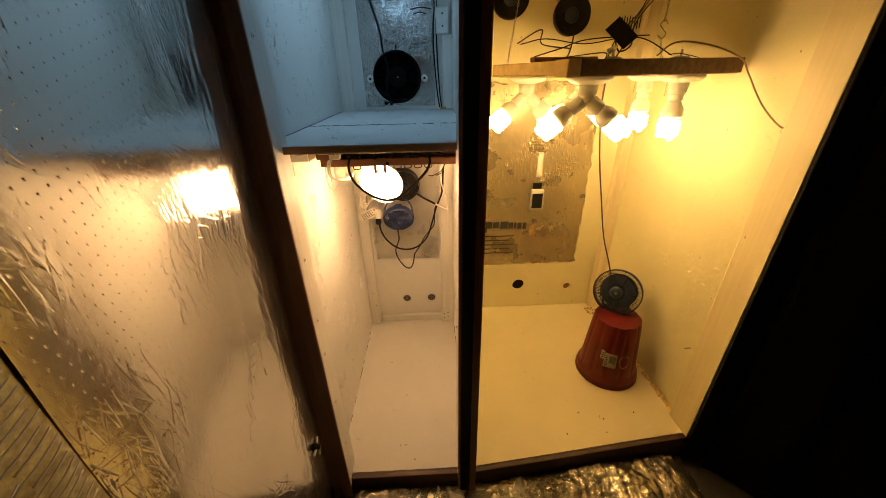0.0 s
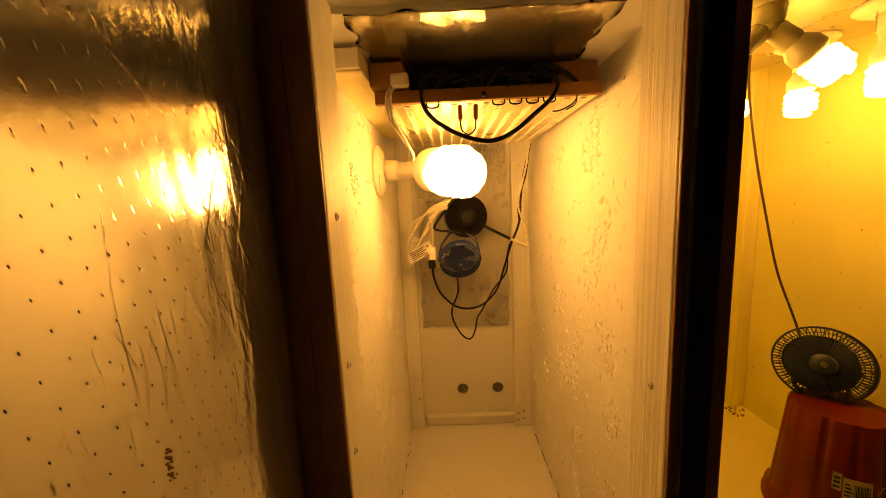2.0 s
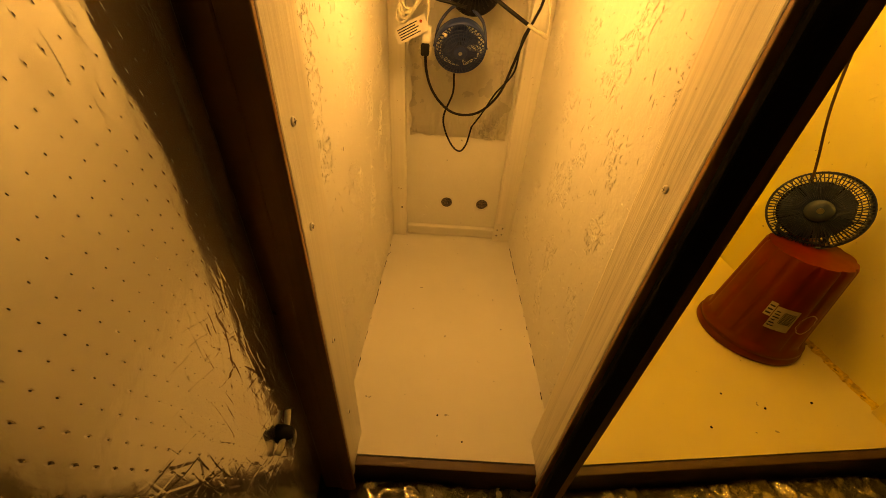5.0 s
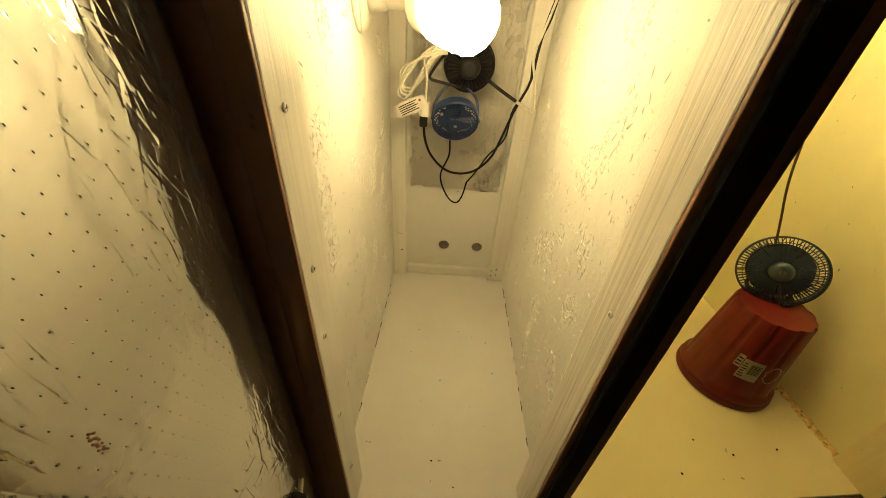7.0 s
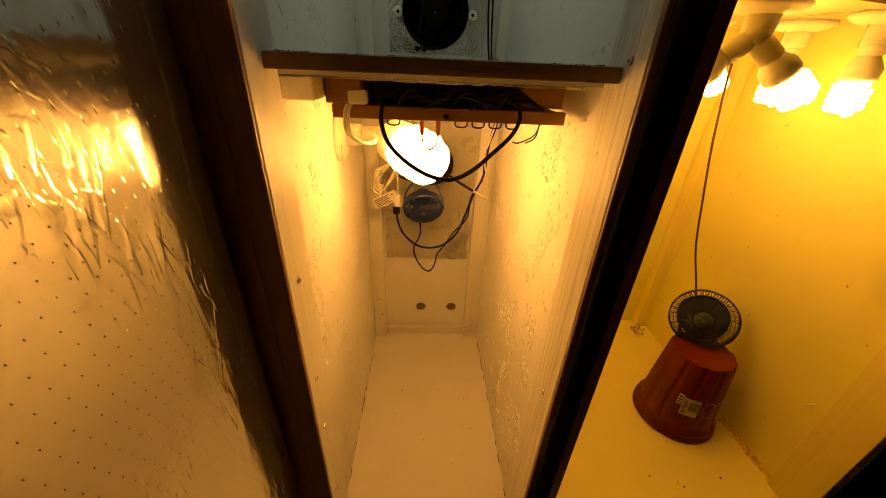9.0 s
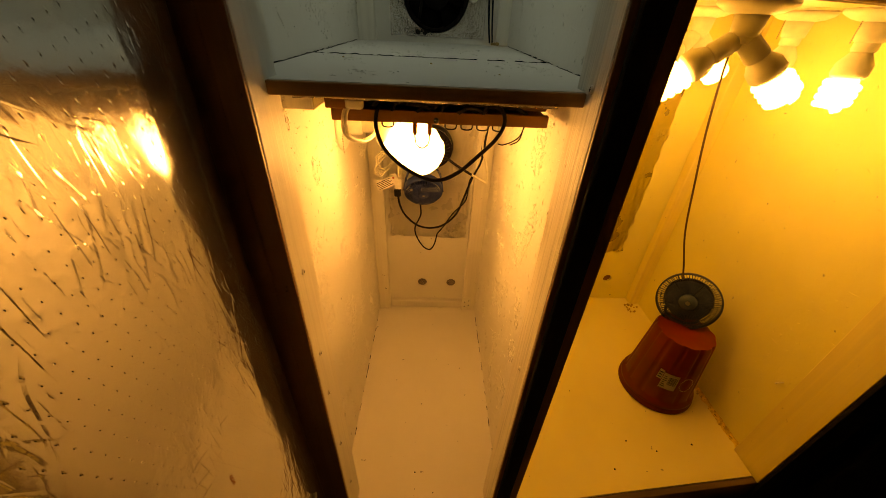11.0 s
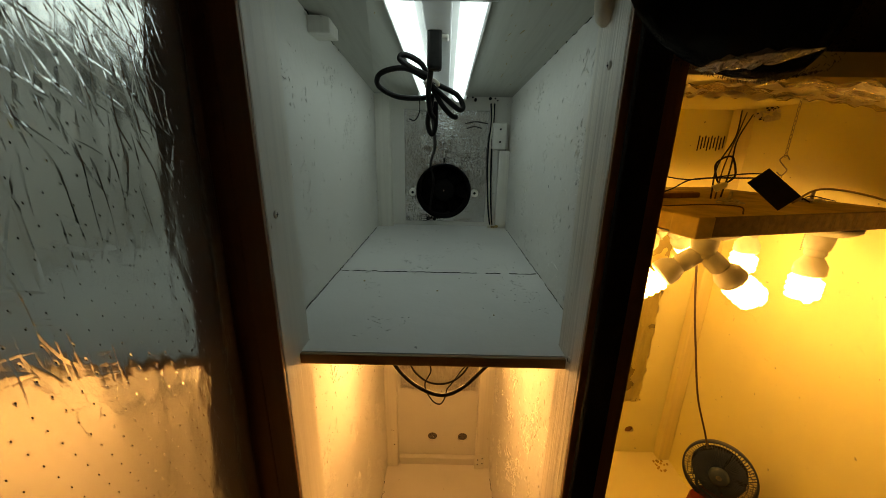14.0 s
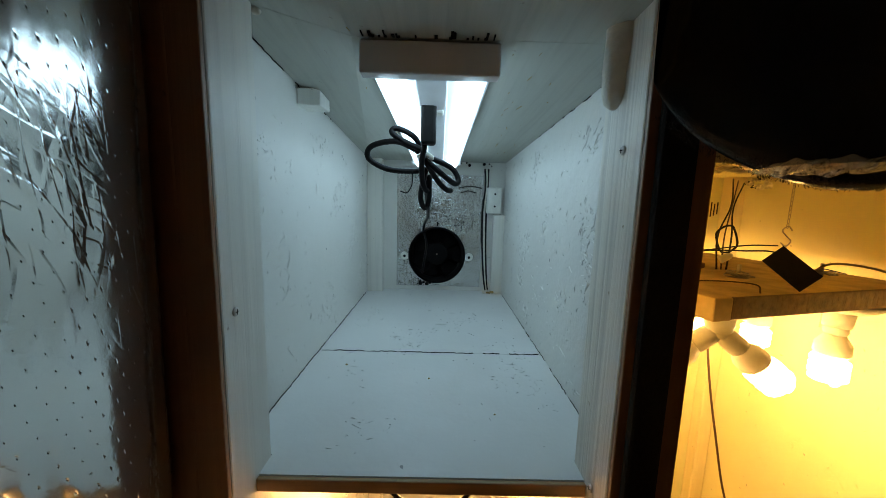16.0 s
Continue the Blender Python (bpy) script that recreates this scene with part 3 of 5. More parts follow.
# ---- wide chamber: pot, fan and clutter ----
def desk_fan(name, label, at, facing, r, shell, guard, depth=0.05, stand=None, n=72, wire=0.0011, plate_r=0.72, hub=None, dome=1.0):
    """A small round fan: ring, radial wire guard, hub, blades, motor housing, with its bent foot."""
    f = Vector(facing).normalized()
    u, w = frame_of(f)
    ob = thing(name, label, "fan", at=at)

    def on(a, q, h=0.0):
        return (u * math.cos(a) + w * math.sin(a)) * q + f * h
    bm = bmesh.new()
    lathe(bm, f * -depth * 0.6, f, [(0, r * 0.985), (depth * 0.3, r * 1.0), (depth * 0.62, r), (depth * 0.64, r * 0.955), (depth * 0.3, r * 0.95), (0, r * 0.95)], 48, cap=False)
    part("ring", bm, shell, ob)
    bm = bmesh.new()
    for k in range(n):
        a = 2 * math.pi * k / n
        sweep(bm, [on(a, r * 0.26, depth * 0.32), on(a + 0.05, r * 0.66, depth * 0.24), on(a + 0.08, r * 0.97, 0.0)], wire, 4, 3)
    for q in (0.45, 0.62, 0.73, 0.84):
        pts = [on(2 * math.pi * k / 40, r * q, depth * 0.25) for k in range(41)]
        sweep(bm, pts, 0.0010, 4, 0)
    part("guard", bm, guard, ob, "radial wire guard")["kind"] = "stuff"
    bm = bmesh.new()
    for k in range(30):
        a = 2 * math.pi * k / 30
        sweep(bm, [on(a, r * 0.3, -depth), on(a + 0.05, r * 0.75, -depth * 0.95), on(a, r * 0.97, -depth * 0.5)], 0.0012, 4, 3)
    part("rear_guard", bm, guard, ob, "rear wire guard")["kind"] = "stuff"
    part("hub", lathe(bmesh.new(), f * depth * 0.24, f, [(0, r * 0.29), (0.006 * dome, r * 0.29), (0.012 * dome, r * 0.27), (0.016 * dome, r * 0.21), (0.018 * dome, r * 0.10), (0.0182 * dome, r * 0.02)], 32), hub or shell, ob)
    part("badge", lathe(bmesh.new(), f * (depth * 0.24 + 0.0182 * dome), f, [(0, r * 0.075), (0.001, r * 0.07)], 12), METAL, ob, "small pale badge")
    for k in range(5):
        bm = bmesh.new()
        a0 = math.pi * 0.4 * k
        vs = []
        for q in (0.22, 0.45, 0.74):
            vs.append([bm.verts.new(on(a0 + da, r * q, h)) for da, h in ((-0.58, -0.020), (0.0, -0.011), (0.58, -0.002))])
        for a, b in zip(vs, vs[1:]):
            for c in (0, 1):
                bm.faces.new((a[c], a[c + 1], b[c + 1], b[c])).smooth = True
        bmesh.ops.solidify(bm, geom=bm.faces[:], thickness=0.0015)
        part("blade", bm, shell, ob)
    part("back_plate", lathe(bmesh.new(), f * -(depth * 0.85), f, [(0, r * plate_r), (0.002, r * plate_r - 0.001)], 32), DARK, ob)
    part("motor", lathe(bmesh.new(), f * -(depth * 1.0), -f, [(0, r * 0.42), (0.012, r * 0.42), (0.03, r * 0.34), (0.034, r * 0.2)], 24), shell, ob)
    if stand:
        bm = bmesh.new()
        sweep(bm, stand, 0.0045, 8, 6)
        part("stand", bm, shell, ob, "bent wire stand")
    return ob


POT = Vector((0.812, 0.362, FLOOR))
pot = thing("plant_pot", "upturned terracotta-red plastic pot on the cream floor", "pot", at=POT)
bm = bmesh.new()
seg, H = 96, 0.272
prof = [(0.0, 0.114), (0.003, 0.117), (0.014, 0.117), (0.017, 0.1125), (0.021, 0.1115), (0.024, 0.1135), (0.034, 0.113), (0.038, 0.1055), (0.05, 0.103), (H - 0.006, 0.084), (H, 0.081)]
rings = []
for z, r in prof:
    ring = []
    for k in range(seg):
        a = 2 * math.pi * k / seg
        flute = 0.0055 * (max(0.0, math.cos(12 * a)) ** 6) if z > 0.045 else 0.0
        ring.append(bm.verts.new(((r - flute) * math.cos(a), (r - flute) * math.sin(a), z)))
    rings.append(ring)
for a, b in zip(rings, rings[1:]):
    for k in range(seg):
        bm.faces.new((a[k], a[(k + 1) % seg], b[(k + 1) % seg], b[k])).smooth = True
part("body", bm, TERRACOTTA, pot)
bm = bmesh.new()
top = []
for k in range(seg):
    a = 2 * math.pi * k / seg
    r = 0.081 - 0.004 * (0.5 + 0.5 * math.cos(12 * a)) ** 3
    top.append((r * math.cos(a), r * math.sin(a)))
lo = [bm.verts.new((x, y, H - 0.003)) for x, y in top]
bm.faces.new(lo)
r2 = bmesh.ops.extrude_face_region(bm, geom=bm.faces[:])
for e in r2["geom"]:
    if isinstance(e, bmesh.types.BMVert):
        e.co.z += 0.004
part("base_plate", bm, TERRACOTTA, pot, "flat scalloped pot bottom facing up")


def curved_label(a0, a1, z0, z1, lift):
    bm = bmesh.new()
    n, cols = 8, []
    for k in range(n + 1):
        a = a0 + (a1 - a0) * k / n
        col = []
        for z in (z0, z1):
            r = 0.103 - (z - 0.05) / (H - 0.056) * 0.019 + lift
            col.append(bm.verts.new((r * math.cos(a), r * math.sin(a), z)))
        cols.append(col)
    for a, b in zip(cols, cols[1:]):
        bm.faces.new((a[0], b[0], b[1], a[1]))
    bmesh.ops.solidify(bm, geom=bm.faces[:], thickness=0.0004)
    return bm


A0 = math.atan2(-0.105, -0.075) - 0.10
sticker = part("label", curved_label(A0 + 0.02, A0 + 0.48, 0.098, 0.160, 0.0008), PAPER, pot, "white barcode label")
small = part("label", curved_label(A0 - 0.14, A0 + 0.005, 0.128, 0.166, 0.0007), PAPER, pot, "small white label")
for k in range(11):
    a = A0 + 0.20 + 0.022 * k
    part("bar", curved_label(a, a + (0.014 if k % 3 else 0.008), 0.118, 0.150, 0.0014), INK, sticker)
for k in range(6):
    part("bar", curved_label(A0 + 0.05, A0 + 0.17 - 0.02 * (k % 3), 0.106 + 0.008 * k, 0.109 + 0.008 * k, 0.0014), INK, sticker)
for k in range(3):
    part("bar", curved_label(A0 - 0.12, A0 - 0.02, 0.134 + 0.010 * k, 0.138 + 0.010 * k, 0.0013), INK, small)
bm = bmesh.new()
for k in range(60):
    a = 2 * math.pi * k / 60
    ca, cz = A0 + 0.78 + (0.20 + 0.02 * math.cos(9 * a)) * math.cos(a), 0.128 + 0.027 * math.sin(a)
    r = 0.103 - (cz - 0.05) / (H - 0.056) * 0.019 + 0.0006
    bmesh.ops.create_icosphere(bm, subdivisions=1, radius=0.0008, matrix=Matrix.Translation((r * math.cos(ca), r * math.sin(ca), cz)))
part("round_stamp", bm, PAPER, pot, "faded round white printed stamp")

fan_face = Vector((-0.62, -0.72, 0.32)).normalized()
FAN = Vector((0.817, 0.413, 0.447))
fan = desk_fan("desk_fan", "dark navy desk fan standing on the upturned pot", FAN, fan_face, 0.088, NAVY, NAVY, 0.045,
               [Vector((-0.030, 0.035, -0.045)), Vector((-0.030, 0.020, -0.070)), Vector((0.0, -0.02, -0.0725)), Vector((0.045, -0.02, -0.070)), Vector((0.050, -0.01, -0.045))], 72, 0.0014, 0.76, FAN_HUB)


def cable(name, label, points, r, material, steps=8):
    return tagged(part(name, sweep(bmesh.new(), points, r, 8, steps), material), label, "cable")


cable("power_cable", "thin brown cable hanging from the board to the fan", [(0.67, 0.50, 1.185), (0.672, 0.50, 1.10), (0.690, 0.49, 0.95), (0.722, 0.485, 0.80), (0.752, 0.475, 0.66), (0.788, 0.462, 0.55), (0.80, 0.452, 0.50)], 0.0026, BROWN_CABLE)
cable("power_cable", "pale flat cable looping from the board to the side wall", [(0.72, 0.34, 1.245), (0.76, 0.33, 1.275), (0.84, 0.31, 1.265), (0.915, 0.295, 1.235), (0.935, 0.28, 1.20), (0.945, 0.22, 1.13), (0.955, 0.16, 1.085), (0.962, 0.142, 1.088)], 0.0022, TAN_CABLE)


def chain(label, a, b, link=0.012):
    ob = thing("chain", label, "chain", "hanging chains")
    a, b = Vector(a), Vector(b)
    n = max(2, int((b - a).length / (link * 0.8)))
    d = (b - a) / n
    for k in range(n):
        u, w = frame_of(d)
        side = u if k % 2 else w
        c = a + d * (k + 0.5)
        pts = [c + d.normalized() * link * 0.5 * math.cos(q) + side * link * 0.22 * math.sin(q) for q in (2 * math.pi * j / 10 for j in range(11))]
        bm = bmesh.new()
        sweep(bm, pts, 0.0009, 4, 0)
        part("link", bm, METAL, ob)
    return ob


chain("zinc chain holding up the hanging board", on_board(0.41, 0.17, BT + 0.245), on_board(0.41, 0.17, BT + 0.098))
chain("zinc chain holding up the hanging board", on_board(0.41, 0.17, BT + 0.058), on_board(0.425, 0.165, BT + 0.003))
chain("zinc chain holding up the hanging board", (0.42, 0.62, 1.50), on_board(0.03, 0.38, BT + 0.004))
hk = on_board(0.41, 0.17, BT + 0.080)
cable("hook", "bent metal S-hook on the chain", [hk + Vector((0.012, 0, 0.012)), hk + Vector((0.002, 0, 0.022)), hk + Vector((-0.010, 0, 0.012)), hk + Vector((0.0, 0, 0.0)), hk + Vector((0.012, 0, -0.012)), hk + Vector((0.002, 0, -0.024)), hk + Vector((-0.010, 0, -0.016))], 0.0014, METAL)
for q, (u, v) in enumerate(((0.22, 0.125), (0.44, 0.115))):
    c = on_board(u, v, BT)
    ob = thing("bolt", "zinc bolt with a coil of small chain on the board", "bolt", "bolts on the board", at=c)
    part("shank", lathe(bmesh.new(), (0, 0, 0), (0, 0, 1), [(0, 0.0035), (0.026, 0.0035), (0.027, 0.002)], 8), METAL, ob)
    rng = random.Random(5 + q)
    pts = [Vector((0.008 + 0.020 * rng.random(), 0, 0.002 + 0.008 * rng.random())) for k in range(34)]
    pts = [Vector((p.x * math.cos(k * 0.9), p.x * math.sin(k * 0.9), p.z)) for k, p in enumerate(pts)]
    part("chain_coil", sweep(bmesh.new(), pts, 0.0014, 5, 3), METAL, ob, "heap of fine chain")
flap_card = bmesh.new()
lean_a = Vector((0.50, -0.50, -0.62)).normalized()
lean_n = Vector((-0.55, -0.55, 0.50))
lean_n = (lean_n - lean_a * lean_n.dot(lean_a)).normalized()
mc = Matrix((lean_a, lean_n.cross(lean_a), lean_n)).transposed().to_4x4()
mc.translation = (0.546, 0.200, 1.286)
box(flap_card, -0.031, 0.031, -0.018, 0.018, -0.0010, 0.0010, 0.0004, mc)
tagged(part("black_card", flap_card, BLACK), "stiff black square of tape standing on the board", "tape")
bm = bmesh.new()
box(bm, 0.03, 0.24, 0.21, 0.235, BT + 0.001, BT + 0.014, 0.003, BOARD)
tagged(part("power_strip", bm, BROWN), "dark brown flat power strip lying on the board", "power strip")
for k, (pts, r) in enumerate((
        ([(0.0, 0.16, 0.012), (0.06, 0.13, 0.03), (0.14, 0.15, 0.05), (0.22, 0.12, 0.055), (0.30, 0.11, 0.05), (0.36, 0.07, 0.01)], 0.0022),
        ([(0.02, 0.10, 0.004), (0.08, 0.06, 0.012), (0.11, 0.02, 0.014), (0.105, 0.008, 0.003)], 0.0018),
        ([(-0.01, 0.22, 0.045), (0.08, 0.24, 0.06), (0.18, 0.20, 0.045), (0.28, 0.16, 0.06), (0.34, 0.14, 0.062)], 0.0020),
        ([(0.0, 0.26, 0.05), (0.05, 0.22, 0.08), (0.09, 0.28, 0.05), (0.16, 0.24, 0.036)], 0.0025),
        ([(0.37, 0.09, 0.012), (0.43, 0.11, 0.016), (0.49, 0.10, 0.005)], 0.0014))):
    cable("loose_wire", "thin dark wire tangled on top of the board", [on_board(u, v, BT + h) for u, v, h in pts], r * 0.7, BROWN_CABLE if k % 2 else CABLE, 6)
foot = Vector((0.640, 0.455, 1.236))
for k, (dx, r) in enumerate(((0.0, 0.0019), (0.010, 0.0016), (0.022, 0.0019))):
    top_end = Vector((0.895 + 1.6 * dx, 0.750, 1.462 - 0.5 * dx))
    cable("hanging_wire", "dark wire hanging from the top of the chamber", [foot + Vector((dx, 0, 0)), foot.lerp(top_end, 0.3) + Vector((0.012 * (k - 1), 0, 0.004)), foot.lerp(top_end, 0.65) + Vector((-0.008 * (k - 1), 0, 0)), top_end], r, CABLE if k != 1 else BROWN_CABLE, 6)
loop_c = foot.lerp(Vector((0.91, 0.75, 1.46)), 0.26) + Vector((0.008, 0, 0.004))
cable("hanging_wire", "dark wire tied in a loop among the hanging wires", [loop_c + Vector((0.026 * math.sin(a) + 0.004 * math.cos(3 * a), 0, 0.034 * math.cos(a))) for a in (2 * math.pi * k / 10 + 3.3 for k in range(11))], 0.0024, CABLE, 4)
nut = foot + Vector((-0.004, -0.01, 0.024))
tagged(part("wire_nut", lathe(bmesh.new(), nut, (0.8, -0.3, 0.5), [(0, 0.009), (0.02, 0.007), (0.026, 0.003)], 10), PAPER), "pale yellow wire connector among the wires", "connector")

def crumpled_sheet(x0, x1, z0, z1, y, nx, nz, amp, seed):
    """A thin wall sheet crumpled into upright creases, its edges ragged."""
    bm = bmesh.new()
    grid = []
    for j in range(nz + 1):
        row = []
        for i in range(nx + 1):
            x, z = x0 + (x1 - x0) * i / nx, z0 + (z1 - z0) * j / nz
            w = amp * abs(noise.noise(Vector(((x + 0.1 * z) * 70, z * 22, seed)))) + 0.8 * amp * abs(noise.noise(Vector(((x - 0.3 * z) * 130, z * 50, seed + 3))))
            w += 0.8 * amp * noise.noise(Vector((x * 18, z * 9, seed + 5)))
            rag = 0.012 * noise.noise(Vector((z * 30, x * 30, seed + 9)))
            row.append(bm.verts.new((x + (rag if i in (0, nx) else 0), y - amp - w, z + (rag if j in (0, nz) else 0))))
        grid.append(row)
    for a, b in zip(grid, grid[1:]):
        for i in range(nx):
            bm.faces.new((a[i], a[i + 1], b[i + 1], b[i])).smooth = True
    bmesh.ops.solidify(bm, geom=bm.faces[:], thickness=0.0006)
    return bm


# back wall of the wide chamber
YB = BACK_R - 0.008
setting("lining_back_large", crumpled_sheet(MID + 0.010, 0.815, 0.36, 1.18, BACK_R - 0.001, 150, 140, 0.0015, 4.0), WALL_FOIL, "creased silver foil lining with printed lines", "lining")
for k, (x0, x1, z0, z1) in enumerate(((0.365, 0.392, 0.560, 0.592), (0.398, 0.425, 0.560, 0.590), (0.433, 0.466, 0.556, 0.592), (0.472, 0.492, 0.556, 0.586), (0.498, 0.506, 0.555, 0.586), (0.513, 0.532, 0.554, 0.585), (0.538, 0.556, 0.552, 0.584))):
    tagged(part("printed_bar", boxes((x0, x1, YB - 0.002, YB - 0.0005, z0, z1)), INK), "dark printed bar on the foil lining", "print", "print on the lining")
for k in range(5):
    tagged(part("printed_bar", boxes((0.345, 0.50 - 0.02 * (k % 2), YB - 0.002, YB - 0.0005, 0.515 - 0.022 * k, 0.520 - 0.022 * k)), INK), "thin dark printed line on the foil lining", "print", "print on the lining")
bm = boxes((0.572, 0.600, YB - 0.002, YB - 0.0004, 0.515, 0.575))
tagged(part("tape_piece", bm, CAULK), "torn piece of tan tape on the lining", "tape")
gauge = thing("thermometer", "small black and white thermometer hung on the lining", "thermometer")
part("case", boxes((0.560, 0.618, YB - 0.016, YB - 0.001, 0.650, 0.745), bevel=0.004), WHITE_PLASTIC, gauge)
part("screen", boxes((0.566, 0.612, YB - 0.019, YB - 0.0165, 0.660, 0.728), bevel=0.002), BLACK, gauge, "black screen")
part("tape", boxes((0.578, 0.600, YB - 0.006, YB - 0.001, 0.800, 0.905)), PAPER, gauge, "strip of white tape above")
part("clip", boxes((0.566, 0.606, YB - 0.012, YB - 0.002, 0.748, 0.775), bevel=0.003), BLACK, gauge)
for x, z, r in ((0.648, 1.395, 0.066), (0.42, 1.45, 0.066)):
    d = thing("duct_fan", "round black duct fan mounted on the back wall", "fan", "duct fans", at=(x, BACK_R, z))
    part("rim", lathe(bmesh.new(), (0, -0.001, 0), (0, -1, 0), [(0, r), (0.02, r), (0.024, r * 0.93), (0.012, r * 0.90), (0.012, r * 0.3)], 40), BLACK, d)
    part("hub", lathe(bmesh.new(), (0, -0.012, 0), (0, -1, 0), [(0, r * 0.4), (0.006, r * 0.36), (0.007, r * 0.1)], 24), NAVY, d)
    for k in range(2):
        part("ear", lathe(bmesh.new(), ((r + 0.006) * (1 if k else -1) * 0.7, -0.001, (r + 0.006) * 0.75), (0, -1, 0), [(0, 0.012), (0.006, 0.011)], 12), WHITE_PLASTIC, d)
cable("power_cable", "black cable from the duct fan to the board", [(0.66, 0.795, 1.335), (0.64, 0.75, 1.30), (0.60, 0.66, 1.265), (0.56, 0.58, 1.25), (0.52, 0.50, 1.245)], 0.0025, CABLE)
print_tag = tagged(part("printed_sheet", boxes((0.825, 0.925, BACK_R - 0.0015, BACK_R - 0.0004, 1.335, 1.405)), CREAM_BOARD), "block of dark print on the painted back wall", "print")
for k in range(9):
    part("bar", boxes((0.830 + 0.0100 * k, 0.8335 + 0.0100 * k, BACK_R - 0.003, BACK_R - 0.0018, 1.345 + 0.004 * (k % 3), 1.392 - 0.005 * (k % 2))), INK, print_tag)
rng = random.Random(11)


def lumps_mesh(places, r):
    bm = bmesh.new()
    for p in places:
        q = bmesh.ops.create_icosphere(bm, subdivisions=2, radius=r * rng.uniform(0.6, 1.2), matrix=Matrix.Translation(p))
        for v in q["verts"]:
            v.co += Vector((noise.noise(v.co * 60), noise.noise(v.co * 60 + Vector((7, 1, 2))), noise.noise(v.co * 60 + Vector((2, 9, 4))))) * r * 0.5
            for f in v.link_faces:
                f.smooth = True
    return bm


def lumps(name, label, category, material, places, r):
    return tagged(part(name, lumps_mesh(places, r), material), label, category)


lumps("foam_patch", "torn pale foam patch at the top of the back wall", "foam", FOAM, [(RIGHT - 0.003, 0.70 + 0.012 * (k % 8), 1.458 - 0.012 * (k // 8) + rng.uniform(-.006, .006)) for k in range(20)], 0.006)
for k, (y0, z0, n) in enumerate(((0.705, 1.466, 9), (0.735, 1.440, 6), (0.770, 1.452, 5))):
    lumps("torn_edge", "dark torn edge in the paint near the top of the wall", "tear", DRIVER, [(RIGHT - 0.0045, y0 + 0.0045 * q, z0 + 0.004 * math.sin(q * 1.7 + k)) for q in range(n)], 0.0026)
bm = bmesh.new()
rows_ = []
for k in range(121):
    y = 0.142 + 0.40 * k / 120
    up = 0.009 + 0.006 * noise.noise(Vector((y * 55, 1, 2))) + 0.003 * noise.noise(Vector((y * 180, 4, 1)))
    out = 0.013 + 0.008 * noise.noise(Vector((y * 48, 6, 3))) + 0.004 * noise.noise(Vector((y * 170, 2, 8)))
    bulge = 0.003 + 0.003 * abs(noise.noise(Vector((y * 120, 3, 3))))
    rows_.append([bm.verts.new(p) for p in ((RIGHT - 0.0003, y, FLOOR + up), (RIGHT - 0.0014, y, FLOOR + up * 0.8), (RIGHT - bulge, y, FLOOR + bulge), (RIGHT - out * 0.8, y, FLOOR + 0.0014), (RIGHT - out, y, FLOOR + 0.0003))])
for a, b in zip(rows_, rows_[1:]):
    for k in range(4):
        bm.faces.new((a[k], b[k], b[k + 1], a[k + 1])).smooth = True
seam = tagged(part("caulk_seam", bm, SEAM), "scraped yellow caulk along the floor and wall joint", "caulk")
part("crumb", lumps_mesh([(RIGHT - rng.uniform(0.004, 0.016), 0.15 + 0.36 * rng.random(), FLOOR + 0.002) for k in range(26)], 0.0026), CAULK, seam, "brown crumbs of caulk")["kind"] = "stuff"
lumps("caulk_crumbs", "dark crumbs of caulk in the back corner", "caulk", CAULK, [(RIGHT - 0.05 + rng.uniform(-0.02, 0.03), 0.745 + rng.uniform(-0.02, 0.03), FLOOR + 0.003) for k in range(14)], 0.004)
tagged(part("nail", sweep(bmesh.new(), [(RIGHT, 0.175, 0.375), (RIGHT - 0.02, 0.172, 0.378), (RIGHT - 0.026, 0.171, 0.377)], 0.0022, 6, 3), PAPER), "paint-covered nail in the cream side wall", "nail")
for k, (x, y) in enumerate(((0.55, 0.08), (0.62, 0.16), (0.70, 0.13), (0.82, 0.15), (0.50, 0.33))):
    lumps("crumb", "tiny dark crumb on the cream floor", "crumb", DARK, [(x, y, FLOOR + 0.001)], 0.0026)

# foil blanket over the wide chamber and the black plastic bundle before it
def over(x, y):
    return min(1.471, 1.472 + (y - 0.447) * 0.13 + 0.05 * max(0.0, 0.55 - x) * max(0, 1 - y))


def ceiling_sheet(x0, x1, y0, y1, nx, ny, drop, quilt):
    bm = bmesh.new()
    grid = []
    for j in range(ny + 1):
        y = y0 + (y1 - y0) * j / ny
        row = []
        for i in range(nx + 1):
            x = x0 + (x1 - x0) * i / nx
            z = over(x, y) - drop - (0.12 * max(0.0, x - 0.62) if quilt else 0.0) + 0.6 * drop * noise.noise(Vector((x * 6, y * 6, 0))) + quilt * math.sin(x * 150 + 2 * noise.noise(Vector((x * 20, y * 20, 3)))) * math.sin(y * 150)
            row.append(bm.verts.new((x, y, min(z, TOP_R - 0.006))))
        grid.append(row)
    for a, b in zip(grid, grid[1:]):
        for i in range(nx):
            bm.faces.new((a[i], a[i + 1], b[i + 1], b[i])).smooth = True
    bmesh.ops.solidify(bm, geom=bm.faces[:], thickness=-0.003)
    return bm


